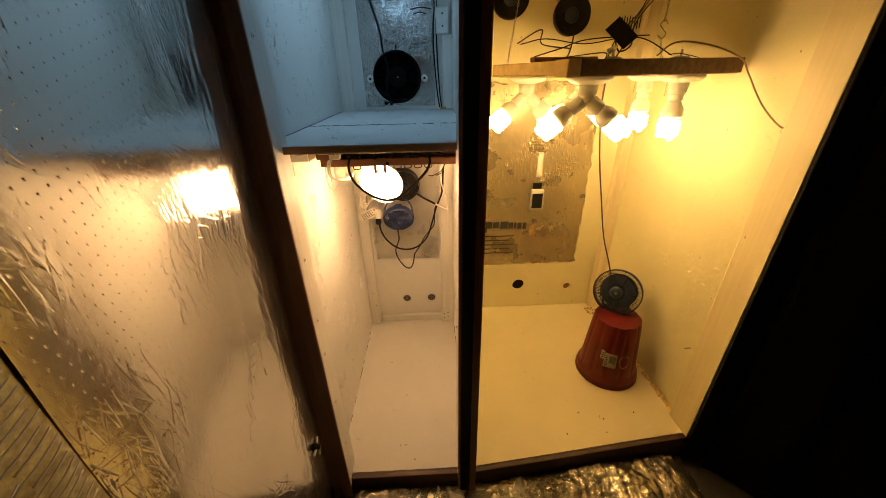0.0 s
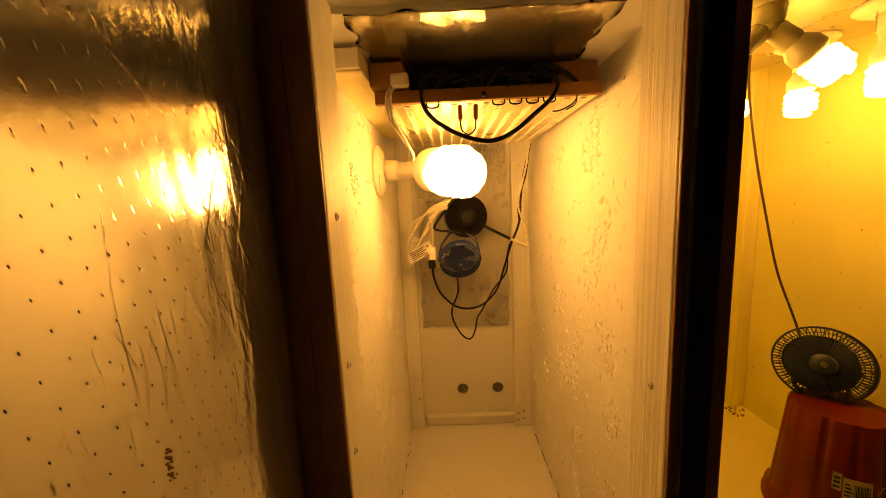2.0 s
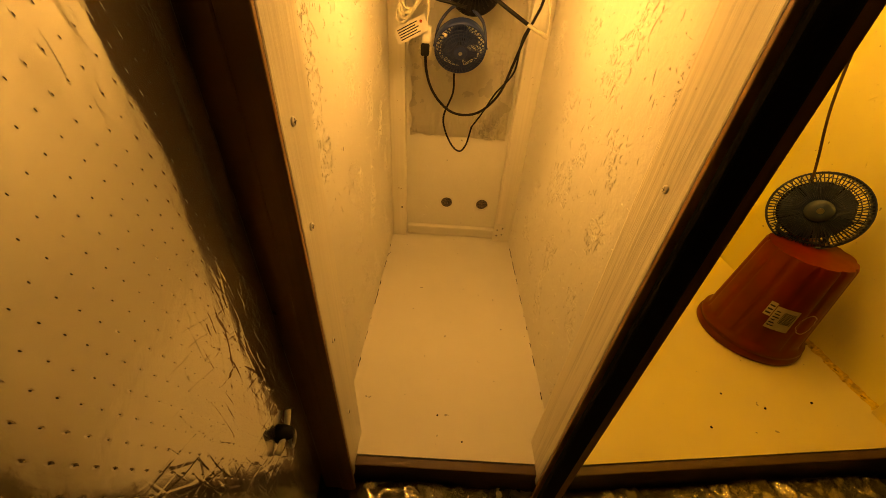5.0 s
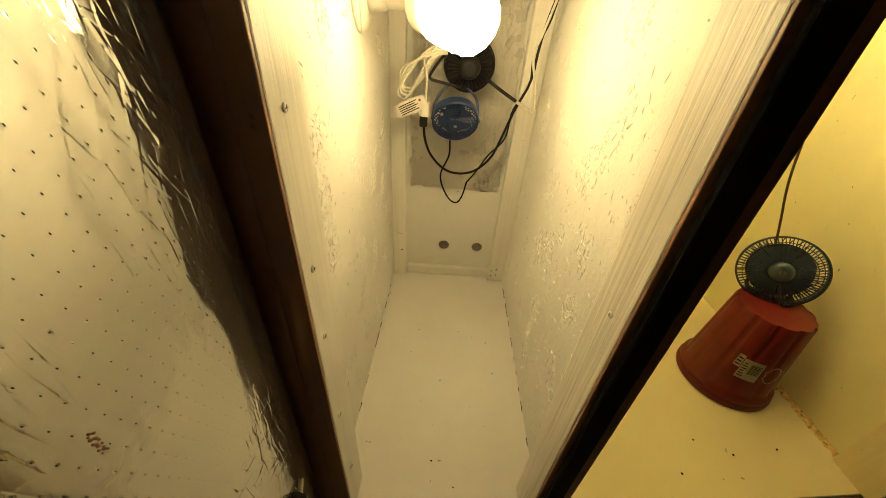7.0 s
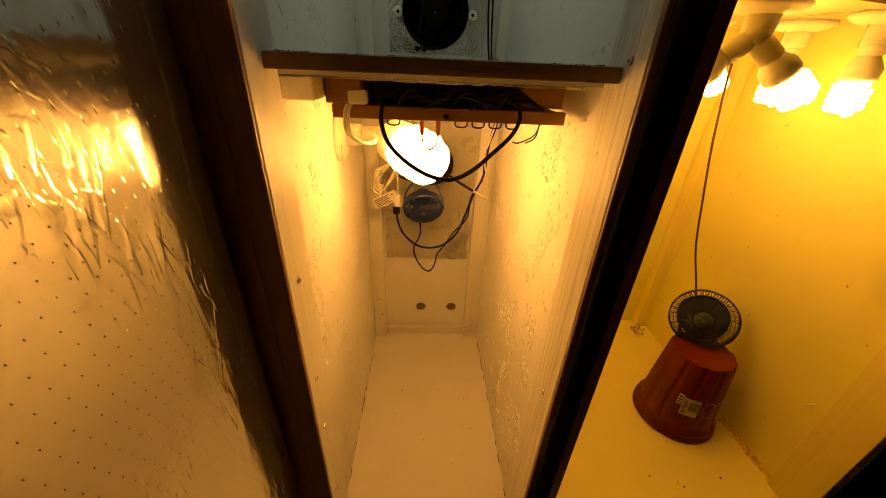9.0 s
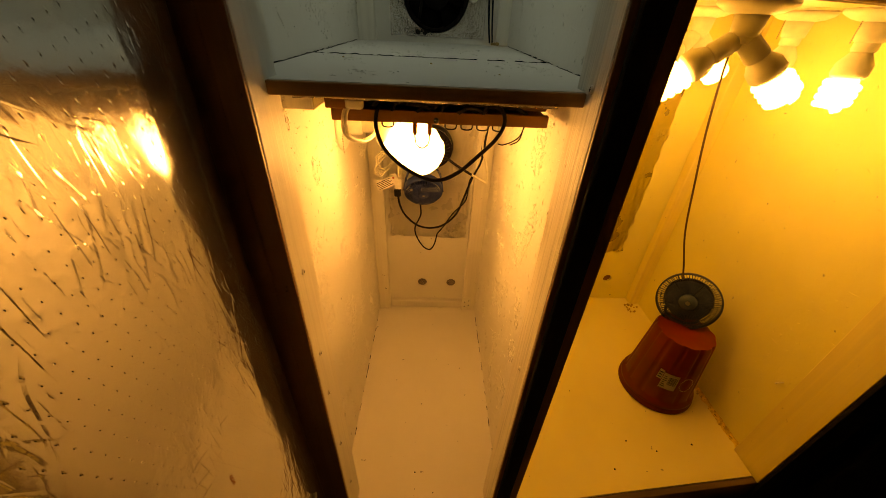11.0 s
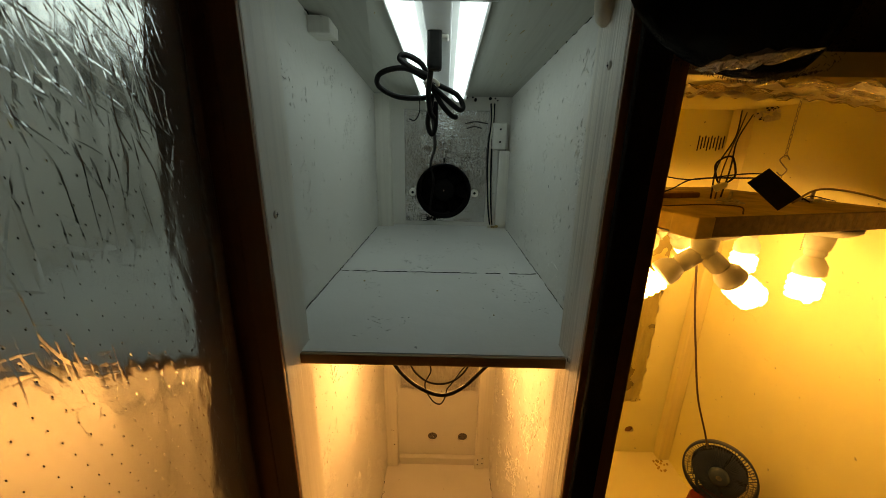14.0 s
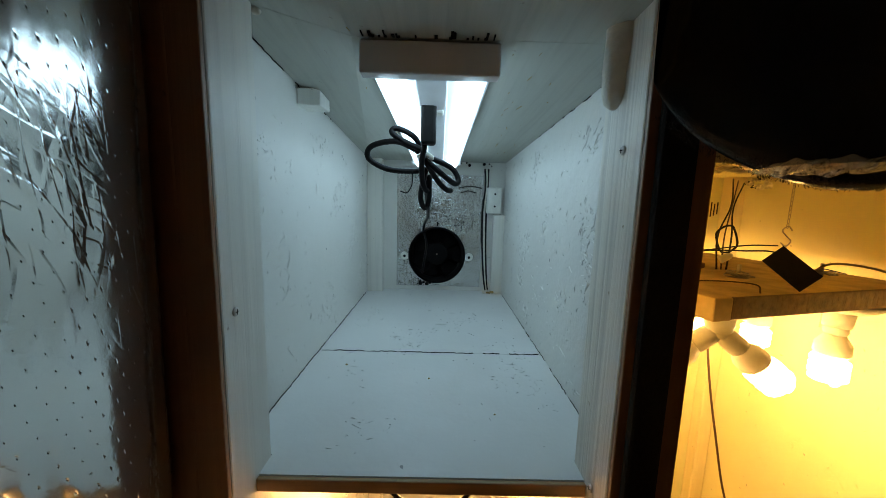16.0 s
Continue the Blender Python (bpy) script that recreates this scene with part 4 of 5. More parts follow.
bm = boxes((MID + 0.003, RIGHT - 0.002, -0.03, 0.439, 0.0, 0.02), (MID + 0.003, RIGHT - 0.002, 0.439, BACK_R - 0.001, 0.0, 0.02))
for v in bm.verts:
    v.co.z += over(0.6, v.co.y)
setting("lining_ceiling_large", bm, CREAM_BOARD, "cream painted sheet lining the top of the wide chamber", "lining")
tagged(part("foil_blanket", ceiling_sheet(0.32, RIGHT - 0.006, -0.055, 0.28, 64, 36, 0.016, 0.0045), BLANKET_FOIL), "quilted silver bubble foil sagging under the ceiling", "insulation")

POUCH = 0.226


def hem(x):
    return min(1.62, 1.384 + 0.05 * max(0.0, (0.197 - x) / 0.055) ** 1.6 + 420.0 * max(0, x - 0.204) ** 2)


def pouch(x):
    """How far the gathered plastic bulges out towards the front."""
    u = min(1.0, max(0.0, (x - 0.134) / (POUCH - 0.134)))
    back = min(1.0, max(0.0, (x - POUCH) / 0.10))
    return 0.085 * u * u * (3 - 2 * u) * (1 - back * back * (3 - 2 * back))


bm = bmesh.new()
cols = []
nx, nz = 120, 50
for i in range(nx + 1):
    x = 0.134 + (POUCH - 0.134) * i / 70 if i <= 70 else POUCH + 0.87 * ((i - 70) / 50) ** 1.4
    edge = hem(x)
    col = []
    for j in range(nz + 1):
        q = j / nz
        if q < 0.62:
            z = 1.85 + (edge + 0.022 - 1.85) * (q / 0.62)
            y = -0.105 - pouch(x) - 0.012 * math.sin(q / 0.62 * math.pi)
        else:
            b = (q - 0.62) / 0.38 * math.pi * 1.15
            z = edge + 0.022 - 0.022 * math.sin(b) + 0.05 * max(0, b - math.pi / 2)
            y = -0.105 - pouch(x) + (0.004 + 0.022 * min(1.0, (x - 0.134) / 0.09)) * (1 - math.cos(b))
        w = 0.012 * noise.noise(Vector((x * 14, z * 6, 2.0))) + 0.005 * noise.noise(Vector((x * 40, z * 14, 5.0)))
        w -= 0.010 * abs(noise.noise(Vector((x * 24 + z * 10, z * 12 - x * 9, 8.0)))) + 0.004 * abs(noise.noise(Vector((x * 60 - z * 20, z * 30, 3.0))))
        w *= 1.0 if q < 0.45 else max(0.3, 1.0 - 4 * (q - 0.45))
        col.append(bm.verts.new((x + 0.3 * w, y + w, z + 0.2 * w)))
    cols.append(col)
for a, b in zip(cols, cols[1:]):
    for j in range(nz):
        bm.faces.new((a[j], b[j], b[j + 1], a[j + 1])).smooth = True
bmesh.ops.solidify(bm, geom=bm.faces[:], thickness=0.002)
bundle = thing("plastic_curtain", "black plastic sheeting rolled up over the wide opening", "curtain")
part("sheet", bm, BLACK_PLASTIC, bundle)
bm = bmesh.new()
strip = []
for k in range(41):
    x = 0.168 + 0.030 * k / 40
    tall = 0.0062 * math.sin(math.pi * k / 40) ** 0.5 * (0.6 + 0.5 * noise.noise(Vector((x * 300, 0, 3))))
    zc = 1.3935 + 0.001 * noise.noise(Vector((x * 60, 2, 0)))
    yc = -0.117 - pouch(x) + 0.002 * noise.noise(Vector((x * 170, 5, 0)))
    strip.append([bm.verts.new((x, yc + dy + 0.002 * noise.noise(Vector((x * 150, h * 3, 1))), zc + h * tall)) for dy, h in ((0.010, -1), (0.004, -0.5), (-0.001, 0.3), (0.002, 1))])
for a, b in zip(strip, strip[1:]):
    for k in range(3):
        bm.faces.new((a[k], b[k], b[k + 1], a[k + 1]))
bmesh.ops.solidify(bm, geom=bm.faces[:], thickness=0.0006)
part("foil_fold", bm, MAT_FOIL, bundle, "thin fold of exposed foil along the hem")
bm = bmesh.new()
rng = random.Random(31)
for k in range(1500):
    x = 0.145 + 0.078 * rng.random()
    p = Vector((x, -0.108 - pouch(x) + 0.025 * rng.random(), hem(x) + 0.001 * rng.random()))
    sweep(bm, [p, p + Vector((rng.uniform(-0.001, 0.001), rng.uniform(-0.001, 0.0005), -rng.uniform(0.0004, 0.0012)))], 0.00015, 3, 0)
part("hem_fuzz", bm, GASKET, bundle, "frayed black fuzz along the lower hem")["kind"] = "stuff"

bm = bmesh.new()
cols = []
for i in range(61):
    x = RIGHT + 0.025 + 1.0 * i / 60
    col = []
    for j in range(31):
        z = 0.01 + 1.85 * j / 30
        y = SKEW - 0.062 - 0.8 * min(x - RIGHT, 0.25) - 0.1 * max(0.0, x - RIGHT - 0.25) - 0.018 * math.sin(x * 42 + 2 * noise.noise(Vector((x * 4, z * 2, 0)))) * min(1, (x - RIGHT) * 8)
        col.append(bm.verts.new((x + 0.012 * noise.noise(Vector((z * 3, x * 3, 1))), y, z)))
    cols.append(col)
for a, b in zip(cols, cols[1:]):
    for j in range(30):
        bm.faces.new((a[j], b[j], b[j + 1], a[j + 1])).smooth = True
bmesh.ops.solidify(bm, geom=bm.faces[:], thickness=0.002)
tagged(part("side_curtain", bm, BLACK_PLASTIC), "black plastic sheeting drawn aside by the wide opening", "curtain")

# crumpled foil on the ground before the cabinet
bm = bmesh.new()
grid = []
for j in range(91):
    y = -0.034 - 0.57 * j / 90
    row = []
    for i in range(221):
        x = -0.20 + 1.14 * i / 220 + 0.02 * noise.noise(Vector((0, y * 9, 4)))
        z = 0.040 + 0.018 * noise.noise(Vector((x * 9, y * 9, 1))) + 0.012 * abs(noise.noise(Vector((x * 26, y * 16, 6)))) + 0.005 * noise.noise(Vector((x * 80, y * 50, 2)))
        z -= 0.035 * max(0, (abs(x - 0.37) - 0.52) / 0.05)
        z += 0.006 * abs(noise.noise(Vector((x * 60 + y * 20, y * 70, 9)))) + 0.003 * noise.noise(Vector((x * 150, y * 130, 5)))
        back = SKEW * min(1.0, max(0.0, (x - MID) / (RIGHT - MID))) * max(0.0, 1 + y / 0.4)
        row.append(bm.verts.new((x, y + back, max(0.004, z))))
    grid.append(row)
for a, b in zip(grid, grid[1:]):
    for i in range(220):
        bm.faces.new((a[i], b[i], b[i + 1], a[i + 1])).smooth = True
bmesh.ops.solidify(bm, geom=bm.faces[:], thickness=-0.002)
tagged(part("foil_mat", bm, MAT_FOIL), "crumpled foil insulation lying before the cabinet", "insulation")


# ---- narrow chamber, below the shelf: light panel, cables and fans ----
setting("lining_back_low", crumpled_sheet(-0.146, 0.140, 0.45, SHELF - 0.03, BACK - 0.001, 100, 150, 0.0032, 1.0), PAINTED_FOIL, "painted-over creased foil lining on the back board", "lining")
UNDER = SHELF - 0.0255
ob = thing("cleat", "cream painted timber cleat under the shelf beside a red-brown block", "cleat", "cleats under the shelf")
part("bar", boxes((-0.2045, -0.154, 0.105, 0.60, 1.043, UNDER), bevel=0.002), CREAM_STUD, ob)
part("end_block", boxes((-0.2045, -0.155, 0.098, 0.1045, 1.045, UNDER), bevel=0.001), WHITE_STUD, ob, "cream painted end grain")
part("packing_block", boxes((-0.1535, -0.106, 0.150, 0.60, 1.0365, UNDER), bevel=0.002), RED_WOOD, ob, "raw red-brown packing block")
ob = thing("cleat", "red-brown raw timber cleat under the shelf", "cleat", "cleats under the shelf")
part("bar", boxes((0.120, 0.184, 0.184, 0.60, 1.0365, UNDER), bevel=0.002), RED_WOOD, ob)
bm = crumpled_sheet(-0.150, 0.150, 0.030, 0.58, 0.0, 70, 120, 0.0013, 6.0)
bm.transform(Matrix(((1, 0, 0, 0), (0, 0, 1, 0), (0, 1, 0, SHELF - 0.0205), (0, 0, 0, 1))))
tagged(part("shelf_foil", bm, UNDER_FOIL), "creased perforated foil taped under the shelf", "insulation")
panel = thing("grow_light", "home-made panel of LED strips on a thin wooden board", "light panel")
LX0, LX1, LY0, LY1, LZ = -0.150, 0.184, 0.165, 0.60, 1.018
part("board", boxes((LX0, LX1, LY0 + 0.012, LY1, LZ + 0.002, LZ + 0.012)), RED_WOOD, panel)
part("front_rail", boxes((LX0, LX1, LY0, LY0 + 0.0115, LZ - 0.002, LZ + 0.016), bevel=0.0015), RED_WOOD, panel, "reddish front rail")
part("foil", boxes((LX0 + 0.002, LX1 - 0.002, LY0 + 0.013, LY1 - 0.002, LZ - 0.001, LZ + 0.0015)), LED_FOIL, panel, "silver foil backing")
strip_mesh = chip_mesh = None
for k in range(13):
    x = LX0 + 0.020 + (LX1 - LX0 - 0.040) * k / 12
    if strip_mesh is None:
        st = part("led_strip", boxes((-0.005, 0.005, LY0 + 0.02, LY1 - 0.01, LZ - 0.0022, LZ - 0.0012)), LED_STRIP, panel, "tan strip carrying LED chips")
        bm = bmesh.new()
        for j in range(36):
            y = LY0 + 0.026 + (LY1 - LY0 - 0.042) * j / 35
            box(bm, -0.0030, 0.0030, y - 0.0026, y + 0.0026, LZ - 0.0031, LZ - 0.0023)
        ch = part("led_chip", bm, LED_WHITE, st, "small white LED chip")
        strip_mesh, chip_mesh = st.data, ch.data
    else:
        st = new("led_strip", strip_mesh)
        st.parent = panel
        st["label"] = "tan strip carrying LED chips"
        ch = new("led_chip", chip_mesh)
        ch.parent = st
        ch["label"] = "small white LED chip"
    ch["kind"] = "stuff"
    st.location = (x, 0, 0)
for x in (-0.024, 0.0):
    ob = part("resistor", lathe(bmesh.new(), (x, LY0 + 0.018, LZ - 0.003), (0, 0.25, -1), [(0, 0.0022), (0.003, 0.0038), (0.020, 0.0038), (0.024, 0.0018)], 10), AMBER, panel, "amber resistor")
part("lead", sweep(bmesh.new(), [(-0.024, LY0 + 0.022, LZ - 0.026), (-0.022, LY0 + 0.022, LZ - 0.040), (-0.012, LY0 + 0.022, LZ - 0.047), (-0.002, LY0 + 0.022, LZ - 0.040), (0.0, LY0 + 0.022, LZ - 0.026)], 0.0012, 6, 5), CABLE, panel)
for k, x in enumerate((-0.065, 0.033, 0.058, 0.083, 0.108)):
    part("staple", sweep(bmesh.new(), [(x - 0.009, LY0 + 0.006, LZ), (x - 0.008, LY0 + 0.004, LZ - 0.008), (x, LY0 + 0.004, LZ - 0.010), (x + 0.008, LY0 + 0.004, LZ - 0.008), (x + 0.009, LY0 + 0.006, LZ)], 0.0012, 6, 4), CABLE, panel)
part("knob", lathe(bmesh.new(), (0.010, LY0 - 0.0005, LZ + 0.004), (0, -1, 0), [(0, 0.004), (0.006, 0.0036), (0.008, 0.002)], 12), DRIVER, panel)
part("loose_lead", sweep(bmesh.new(), [(0.150, LY0 + 0.004, LZ), (0.138, LY0 - 0.01, LZ - 0.016), (0.118, LY0 - 0.012, LZ - 0.026), (0.108, LY0 - 0.01, LZ - 0.026)], 0.0010, 6, 5), CABLE, panel)
part("loose_lead", sweep(bmesh.new(), [(0.148, LY0 + 0.002, LZ), (0.140, LY0 - 0.012, LZ - 0.018), (0.126, LY0 - 0.014, LZ - 0.026)], 0.0010, 6, 5), CABLE, panel)

drv = thing("led_driver", "black transformer box strapped above the light panel", "transformer")
part("case", boxes((-0.098, 0.116, 0.180, 0.42, LZ + 0.0175, SHELF - 0.027), bevel=0.006), DRIVER, drv)
for k in range(16):
    x0 = -0.085 + 0.19 * k / 15
    part("wire", sweep(bmesh.new(), [(x0, 0.169, LZ + 0.022 + 0.010 * math.sin(k * 2.3)), (x0 + 0.02, 0.159, LZ + 0.034 + 0.008 * math.sin(k * 1.1)), (x0 + 0.045, 0.171, LZ + 0.024 + 0.010 * math.cos(k))], 0.0032, 6, 4), DRIVER, drv)
cable("power_cable", "thick black cable looping below the light panel", [(-0.074, 0.166, LZ + 0.026), (-0.079, 0.152, LZ + 0.014), (-0.079, 0.142, LZ - 0.006), (-0.068, 0.130, LZ - 0.030), (-0.042, 0.118, LZ - 0.052), (-0.010, 0.110, LZ - 0.067), (0.018, 0.108, LZ - 0.070), (0.046, 0.112, LZ - 0.058), (0.074, 0.122, LZ - 0.036), (0.100, 0.135, LZ - 0.014), (0.112, 0.145, LZ + 0.006), (0.110, 0.156, LZ + 0.022), (0.098, 0.168, LZ + 0.028)], 0.0031, CABLE)
for k in range(2):
    cable("power_cable", "flat white cable from the panel to the wall lamp", [(-0.120 + 0.004 * k, 0.165, LZ + 0.026), (-0.130 + 0.005 * k, 0.155, LZ + 0.008), (-0.130 + 0.005 * k, 0.159, LZ - 0.022), (-0.118 + 0.004 * k, 0.207, LZ - 0.045), (-0.110, 0.307, LZ - 0.058 - 0.004 * k), (-0.130, 0.407, LZ - 0.062), (-0.17, 0.447, LZ - 0.055)], 0.0024, WHITE_CABLE)
tagged(part("plug", boxes((-0.124, -0.098, 0.147, 0.165, LZ + 0.018, LZ + 0.036), bevel=0.004), PAPER), "pale plug block above the light panel", "plug")

bfan = desk_fan("round_fan", "dark round fan seen from behind on the back lining", (0.004, 0.690, 0.822), (0, 1, 0.05), 0.064, BLACK, BLACK, 0.045, None, 40, 0.0009, 0.94, None, 0.1)
cfan = desk_fan("clip_fan", "small blue clip fan tilted down at the back", (-0.020, 0.618, 0.694), (0.05, -0.88, -0.46), 0.060, BLUE, BLUE, 0.040, None, 44, 0.0010, 0.25, None, 0.25)
part("yoke", sweep(bmesh.new(), [(-0.060, 0.0, 0.004), (-0.050, 0.03, 0.05), (-0.01, 0.045, 0.085), (0.045, 0.03, 0.06), (0.060, 0.0, 0.004)], 0.0035, 8, 6), BLUE, cfan, "blue wire yoke")
part("screw", lathe(bmesh.new(), (-0.034, -0.052, 0.030), (-0.2, -0.9, 0.4), [(0, 0.004), (0.004, 0.0035)], 10), METAL, cfan, "bright screw")
cable("fan_stand", "black bent wire stand of the fan", [(0.050, 0.65, 0.795), (0.085, 0.638, 0.775), (0.128, 0.632, 0.752)], 0.0042, CABLE)
cable("fan_stand", "black bent wire stand of the fan", [(-0.055, 0.66, 0.845), (-0.082, 0.64, 0.810), (-0.088, 0.63, 0.790), (-0.050, 0.63, 0.782), (-0.012, 0.63, 0.775)], 0.0034, CABLE)
cable("cord_end", "white stripped cord end at the side wall", [(0.128, 0.632, 0.752), (0.150, 0.626, 0.741), (0.176, 0.622, 0.729)], 0.0042, WHITE_CABLE)
cable("power_cable", "white cord rising beside the back corner", [(0.176, 0.622, 0.729), (0.170, 0.625, 0.78), (0.151, 0.632, 0.85), (0.160, 0.622, 0.90), (0.173, 0.612, 0.96), (0.176, 0.60, 1.0), (0.188, 0.58, 1.06)], 0.0028, WHITE_CABLE)
cable("power_cable", "black cord rising beside the back corner", [(-0.102, 0.632, 0.690), (-0.098, 0.64, 0.640), (-0.080, 0.655, 0.590), (-0.040, 0.665, 0.548), (0.005, 0.67, 0.536), (0.050, 0.67, 0.550), (0.090, 0.665, 0.595), (0.112, 0.66, 0.66), (0.130, 0.65, 0.725), (0.156, 0.64, 0.800), (0.160, 0.635, 0.865), (0.166, 0.63, 0.92), (0.180, 0.61, 1.0), (0.185, 0.59, 1.06)], 0.0034, CABLE)
cable("power_cable", "thin black cord hanging in a loop below the fan", [(-0.030, 0.64, 0.640), (-0.030, 0.66, 0.590), (-0.050, 0.685, 0.528), (-0.044, 0.69, 0.485), (-0.020, 0.695, 0.440), (0.004, 0.70, 0.425), (0.020, 0.70, 0.448), (0.030, 0.695, 0.500)], 0.0026, CABLE)
cable("power_cable", "thin black cord twisted along the white one", [(0.030, 0.693, 0.500), (0.052, 0.687, 0.536), (0.082, 0.677, 0.594), (0.120, 0.667, 0.648), (0.126, 0.652, 0.724), (0.154, 0.640, 0.788), (0.152, 0.635, 0.86), (0.172, 0.62, 0.93), (0.180, 0.60, 1.02)], 0.0022, CABLE)
cable("power_cable", "thin white cord twisted along the black one", [(0.030, 0.695, 0.500), (0.048, 0.69, 0.540), (0.085, 0.68, 0.590), (0.116, 0.67, 0.65), (0.128, 0.655, 0.72), (0.150, 0.642, 0.79)], 0.0026, WHITE_CABLE)
for k in range(4):
    e = 0.010 * k
    cable("coiled_cord", "white flex coiled and tied at the side wall", [(-0.040 - 0.004 * k, 0.600, 0.872 - 0.5 * e), (-0.095, 0.605, 0.852 - 0.4 * e), (-0.140 - 0.006 * k, 0.615, 0.800 + 0.3 * e), (-0.168 + 0.006 * k, 0.622, 0.757 + 0.4 * e), (-0.150 + 0.008 * k, 0.625, 0.740 + e), (-0.120 + 0.006 * k, 0.618, 0.785 + 0.5 * e), (-0.090 + 0.005 * k, 0.606, 0.835 + 0.2 * e), (-0.050, 0.60, 0.858 - 0.3 * e)], 0.0026, WHITE_CABLE)
cable("coiled_cord", "white flex running down to its plug", [(-0.105, 0.606, 0.838), (-0.096, 0.612, 0.79), (-0.098, 0.620, 0.735)], 0.0026, WHITE_CABLE)
plug = thing("plug", "white plug pushed into a black socket", "plug")
part("body", boxes((-0.109, -0.088, 0.614, 0.630, 0.702, 0.738), bevel=0.004), WHITE_PLASTIC, plug)
part("socket", boxes((-0.112, -0.092, 0.616, 0.634, 0.676, 0.7015), bevel=0.004), DRIVER, plug, "black socket end")
tm = Matrix.Translation((-0.132, 0.604, 0.728)) @ Matrix.Rotation(math.radians(-27), 4, "Y")
bm = bmesh.new()
box(bm, -0.038, 0.038, -0.0006, 0.0006, -0.016, 0.016, 0.0002, tm)
tag = tagged(part("paper_tag", bm, PAPER), "white printed paper tag on the coiled cord", "tag")
for k in range(5):
    bm = bmesh.new()
    box(bm, -0.030, 0.018 - 0.006 * (k % 2), -0.0014, -0.0007, 0.009 - 0.005 * k, 0.0112 - 0.005 * k, 0.0, tm)
    part("bar", bm, INK, tag)
bm = bmesh.new()
lathe(bm, tm @ Vector((0.026, -0.0007, 0.006)), tm.to_3x3() @ Vector((0, -1, 0)), [(0, 0.0032), (0.0007, 0.003)], 10)
part("mark", bm, RED_INK, tag, "small red mark")

for x in (-0.024, 0.097):
    ob = tagged(part("hole_mesh", lathe(bmesh.new(), (x, BACK + 0.004, 0.222), (0, 1, 0), [(0, 0.0195), (0.01, 0.0195), (0.012, 0.010)], 20), plain("grey_mesh_%d" % (x > 0), (0.16, 0.13, 0.10), 0.8, 0.2, 0.8, 300, 0.002)), "grey mesh filling a round air hole", "vent", "air holes")
tagged(part("hole_plug", lathe(bmesh.new(), (0.545, BACK_R + 0.010, 0.235), (0, 1, 0), [(0, 0.0305), (0.006, 0.030)], 24), DARK), "dark plug in a round hole", "vent")
tagged(part("hole_plug", lathe(bmesh.new(), (0.800, BACK_R + 0.010, 0.215), (0, 1, 0), [(0, 0.0185), (0.006, 0.018)], 24), RED_WOOD), "reddish plug in a small round hole", "vent")
br = thing("angle_bracket", "white painted metal corner bracket on the back floor", "bracket")
part("plate", boxes((0.146, 0.186, BACK - 0.0385, BACK - 0.0355, 0.102, 0.172), bevel=0.001), WHITE_PLASTIC, br)
for x, z in ((0.158, 0.148), (0.158, 0.125), (0.176, 0.155), (0.176, 0.130)):
    part("screw", lathe(bmesh.new(), (x, BACK - 0.0385, z), (0, -1, 0), [(0, 0.0028), (0.001, 0.0022)], 8), DARK, br)


# ---- strands of the board that stand out under the paint ----
def slivers(name, label, material, place, u_range, v_range, n, seed, share=0.06):
    """Thin tapered strands in loose clusters; place(u, v, h) gives a point h above the surface."""
    rng = random.Random(seed)
    bm = bmesh.new()
    made = 0
    while made < n:
        u, v = rng.uniform(*u_range), rng.uniform(*v_range)
        if noise.noise(Vector((u * 11, v * 9, seed))) < 0.16 and rng.random() > share:
            continue
        made += 1
        a = rng.uniform(-1.6, 1.6)
        half = 0.5 * min(0.034, 0.002 + rng.expovariate(1 / 0.005))
        du, dv = half * math.cos(a), half * math.sin(a)
        wide = rng.uniform(0.0003, 0.0007)
        wu, wv = -wide * math.sin(a), wide * math.cos(a)
        bend = rng.uniform(-1.5, 1.5)
        p = [bm.verts.new(place(u + x, v + y, h)) for x, y, h in ((-du, -dv, 0.0), (du, dv, 0.0), (wu * (1 + bend), wv * (1 + bend), 0.0), (wu * (bend - 1), wv * (bend - 1), 0.0), (wu * bend, wv * bend, rng.uniform(0.0005, 0.0017)))]
        for f in ((0, 2, 4), (2, 1, 4), (1, 3, 4), (3, 0, 4)):
            bm.faces.new([p[k] for k in f])
    bmesh.ops.recalc_face_normals(bm, faces=bm.faces[:])
    return tagged(part(name, bm, material), label, "strands", kind="stuff")


for k, (x, d) in enumerate(((-SIDE, 1), (SIDE, -1))):
    for z0, z1, n in ((0.14, 1.04, 5600), (1.11, 1.48, 1200)):
        slivers("board_strands", "painted-over strands standing out of the white board", WHITE_BOARD, lambda u, v, h, x=x, d=d: (x + d * h, u, v), (0.04, 0.70), (z0, z1), n, 3 + k + n)
slivers("board_strands", "painted-over strands standing out of the white back board", WHITE_BOARD, lambda u, v, h: (u, BACK - h, v), (-0.14, 0.14), (0.14, 0.44), 50, 12)
slivers("board_strands", "painted-over strands in the shelf", SHELF_PAINT, lambda u, v, h: (u, v, SHELF + h), (-0.18, 0.18), (0.03, 0.70), 420, 14)
slivers("board_strands", "painted-over strands standing out of the cream board", CREAM_BOARD, lambda u, v, h: (RIGHT - h, u, v), (0.15, 0.76), (0.13, 1.2), 520, 17)

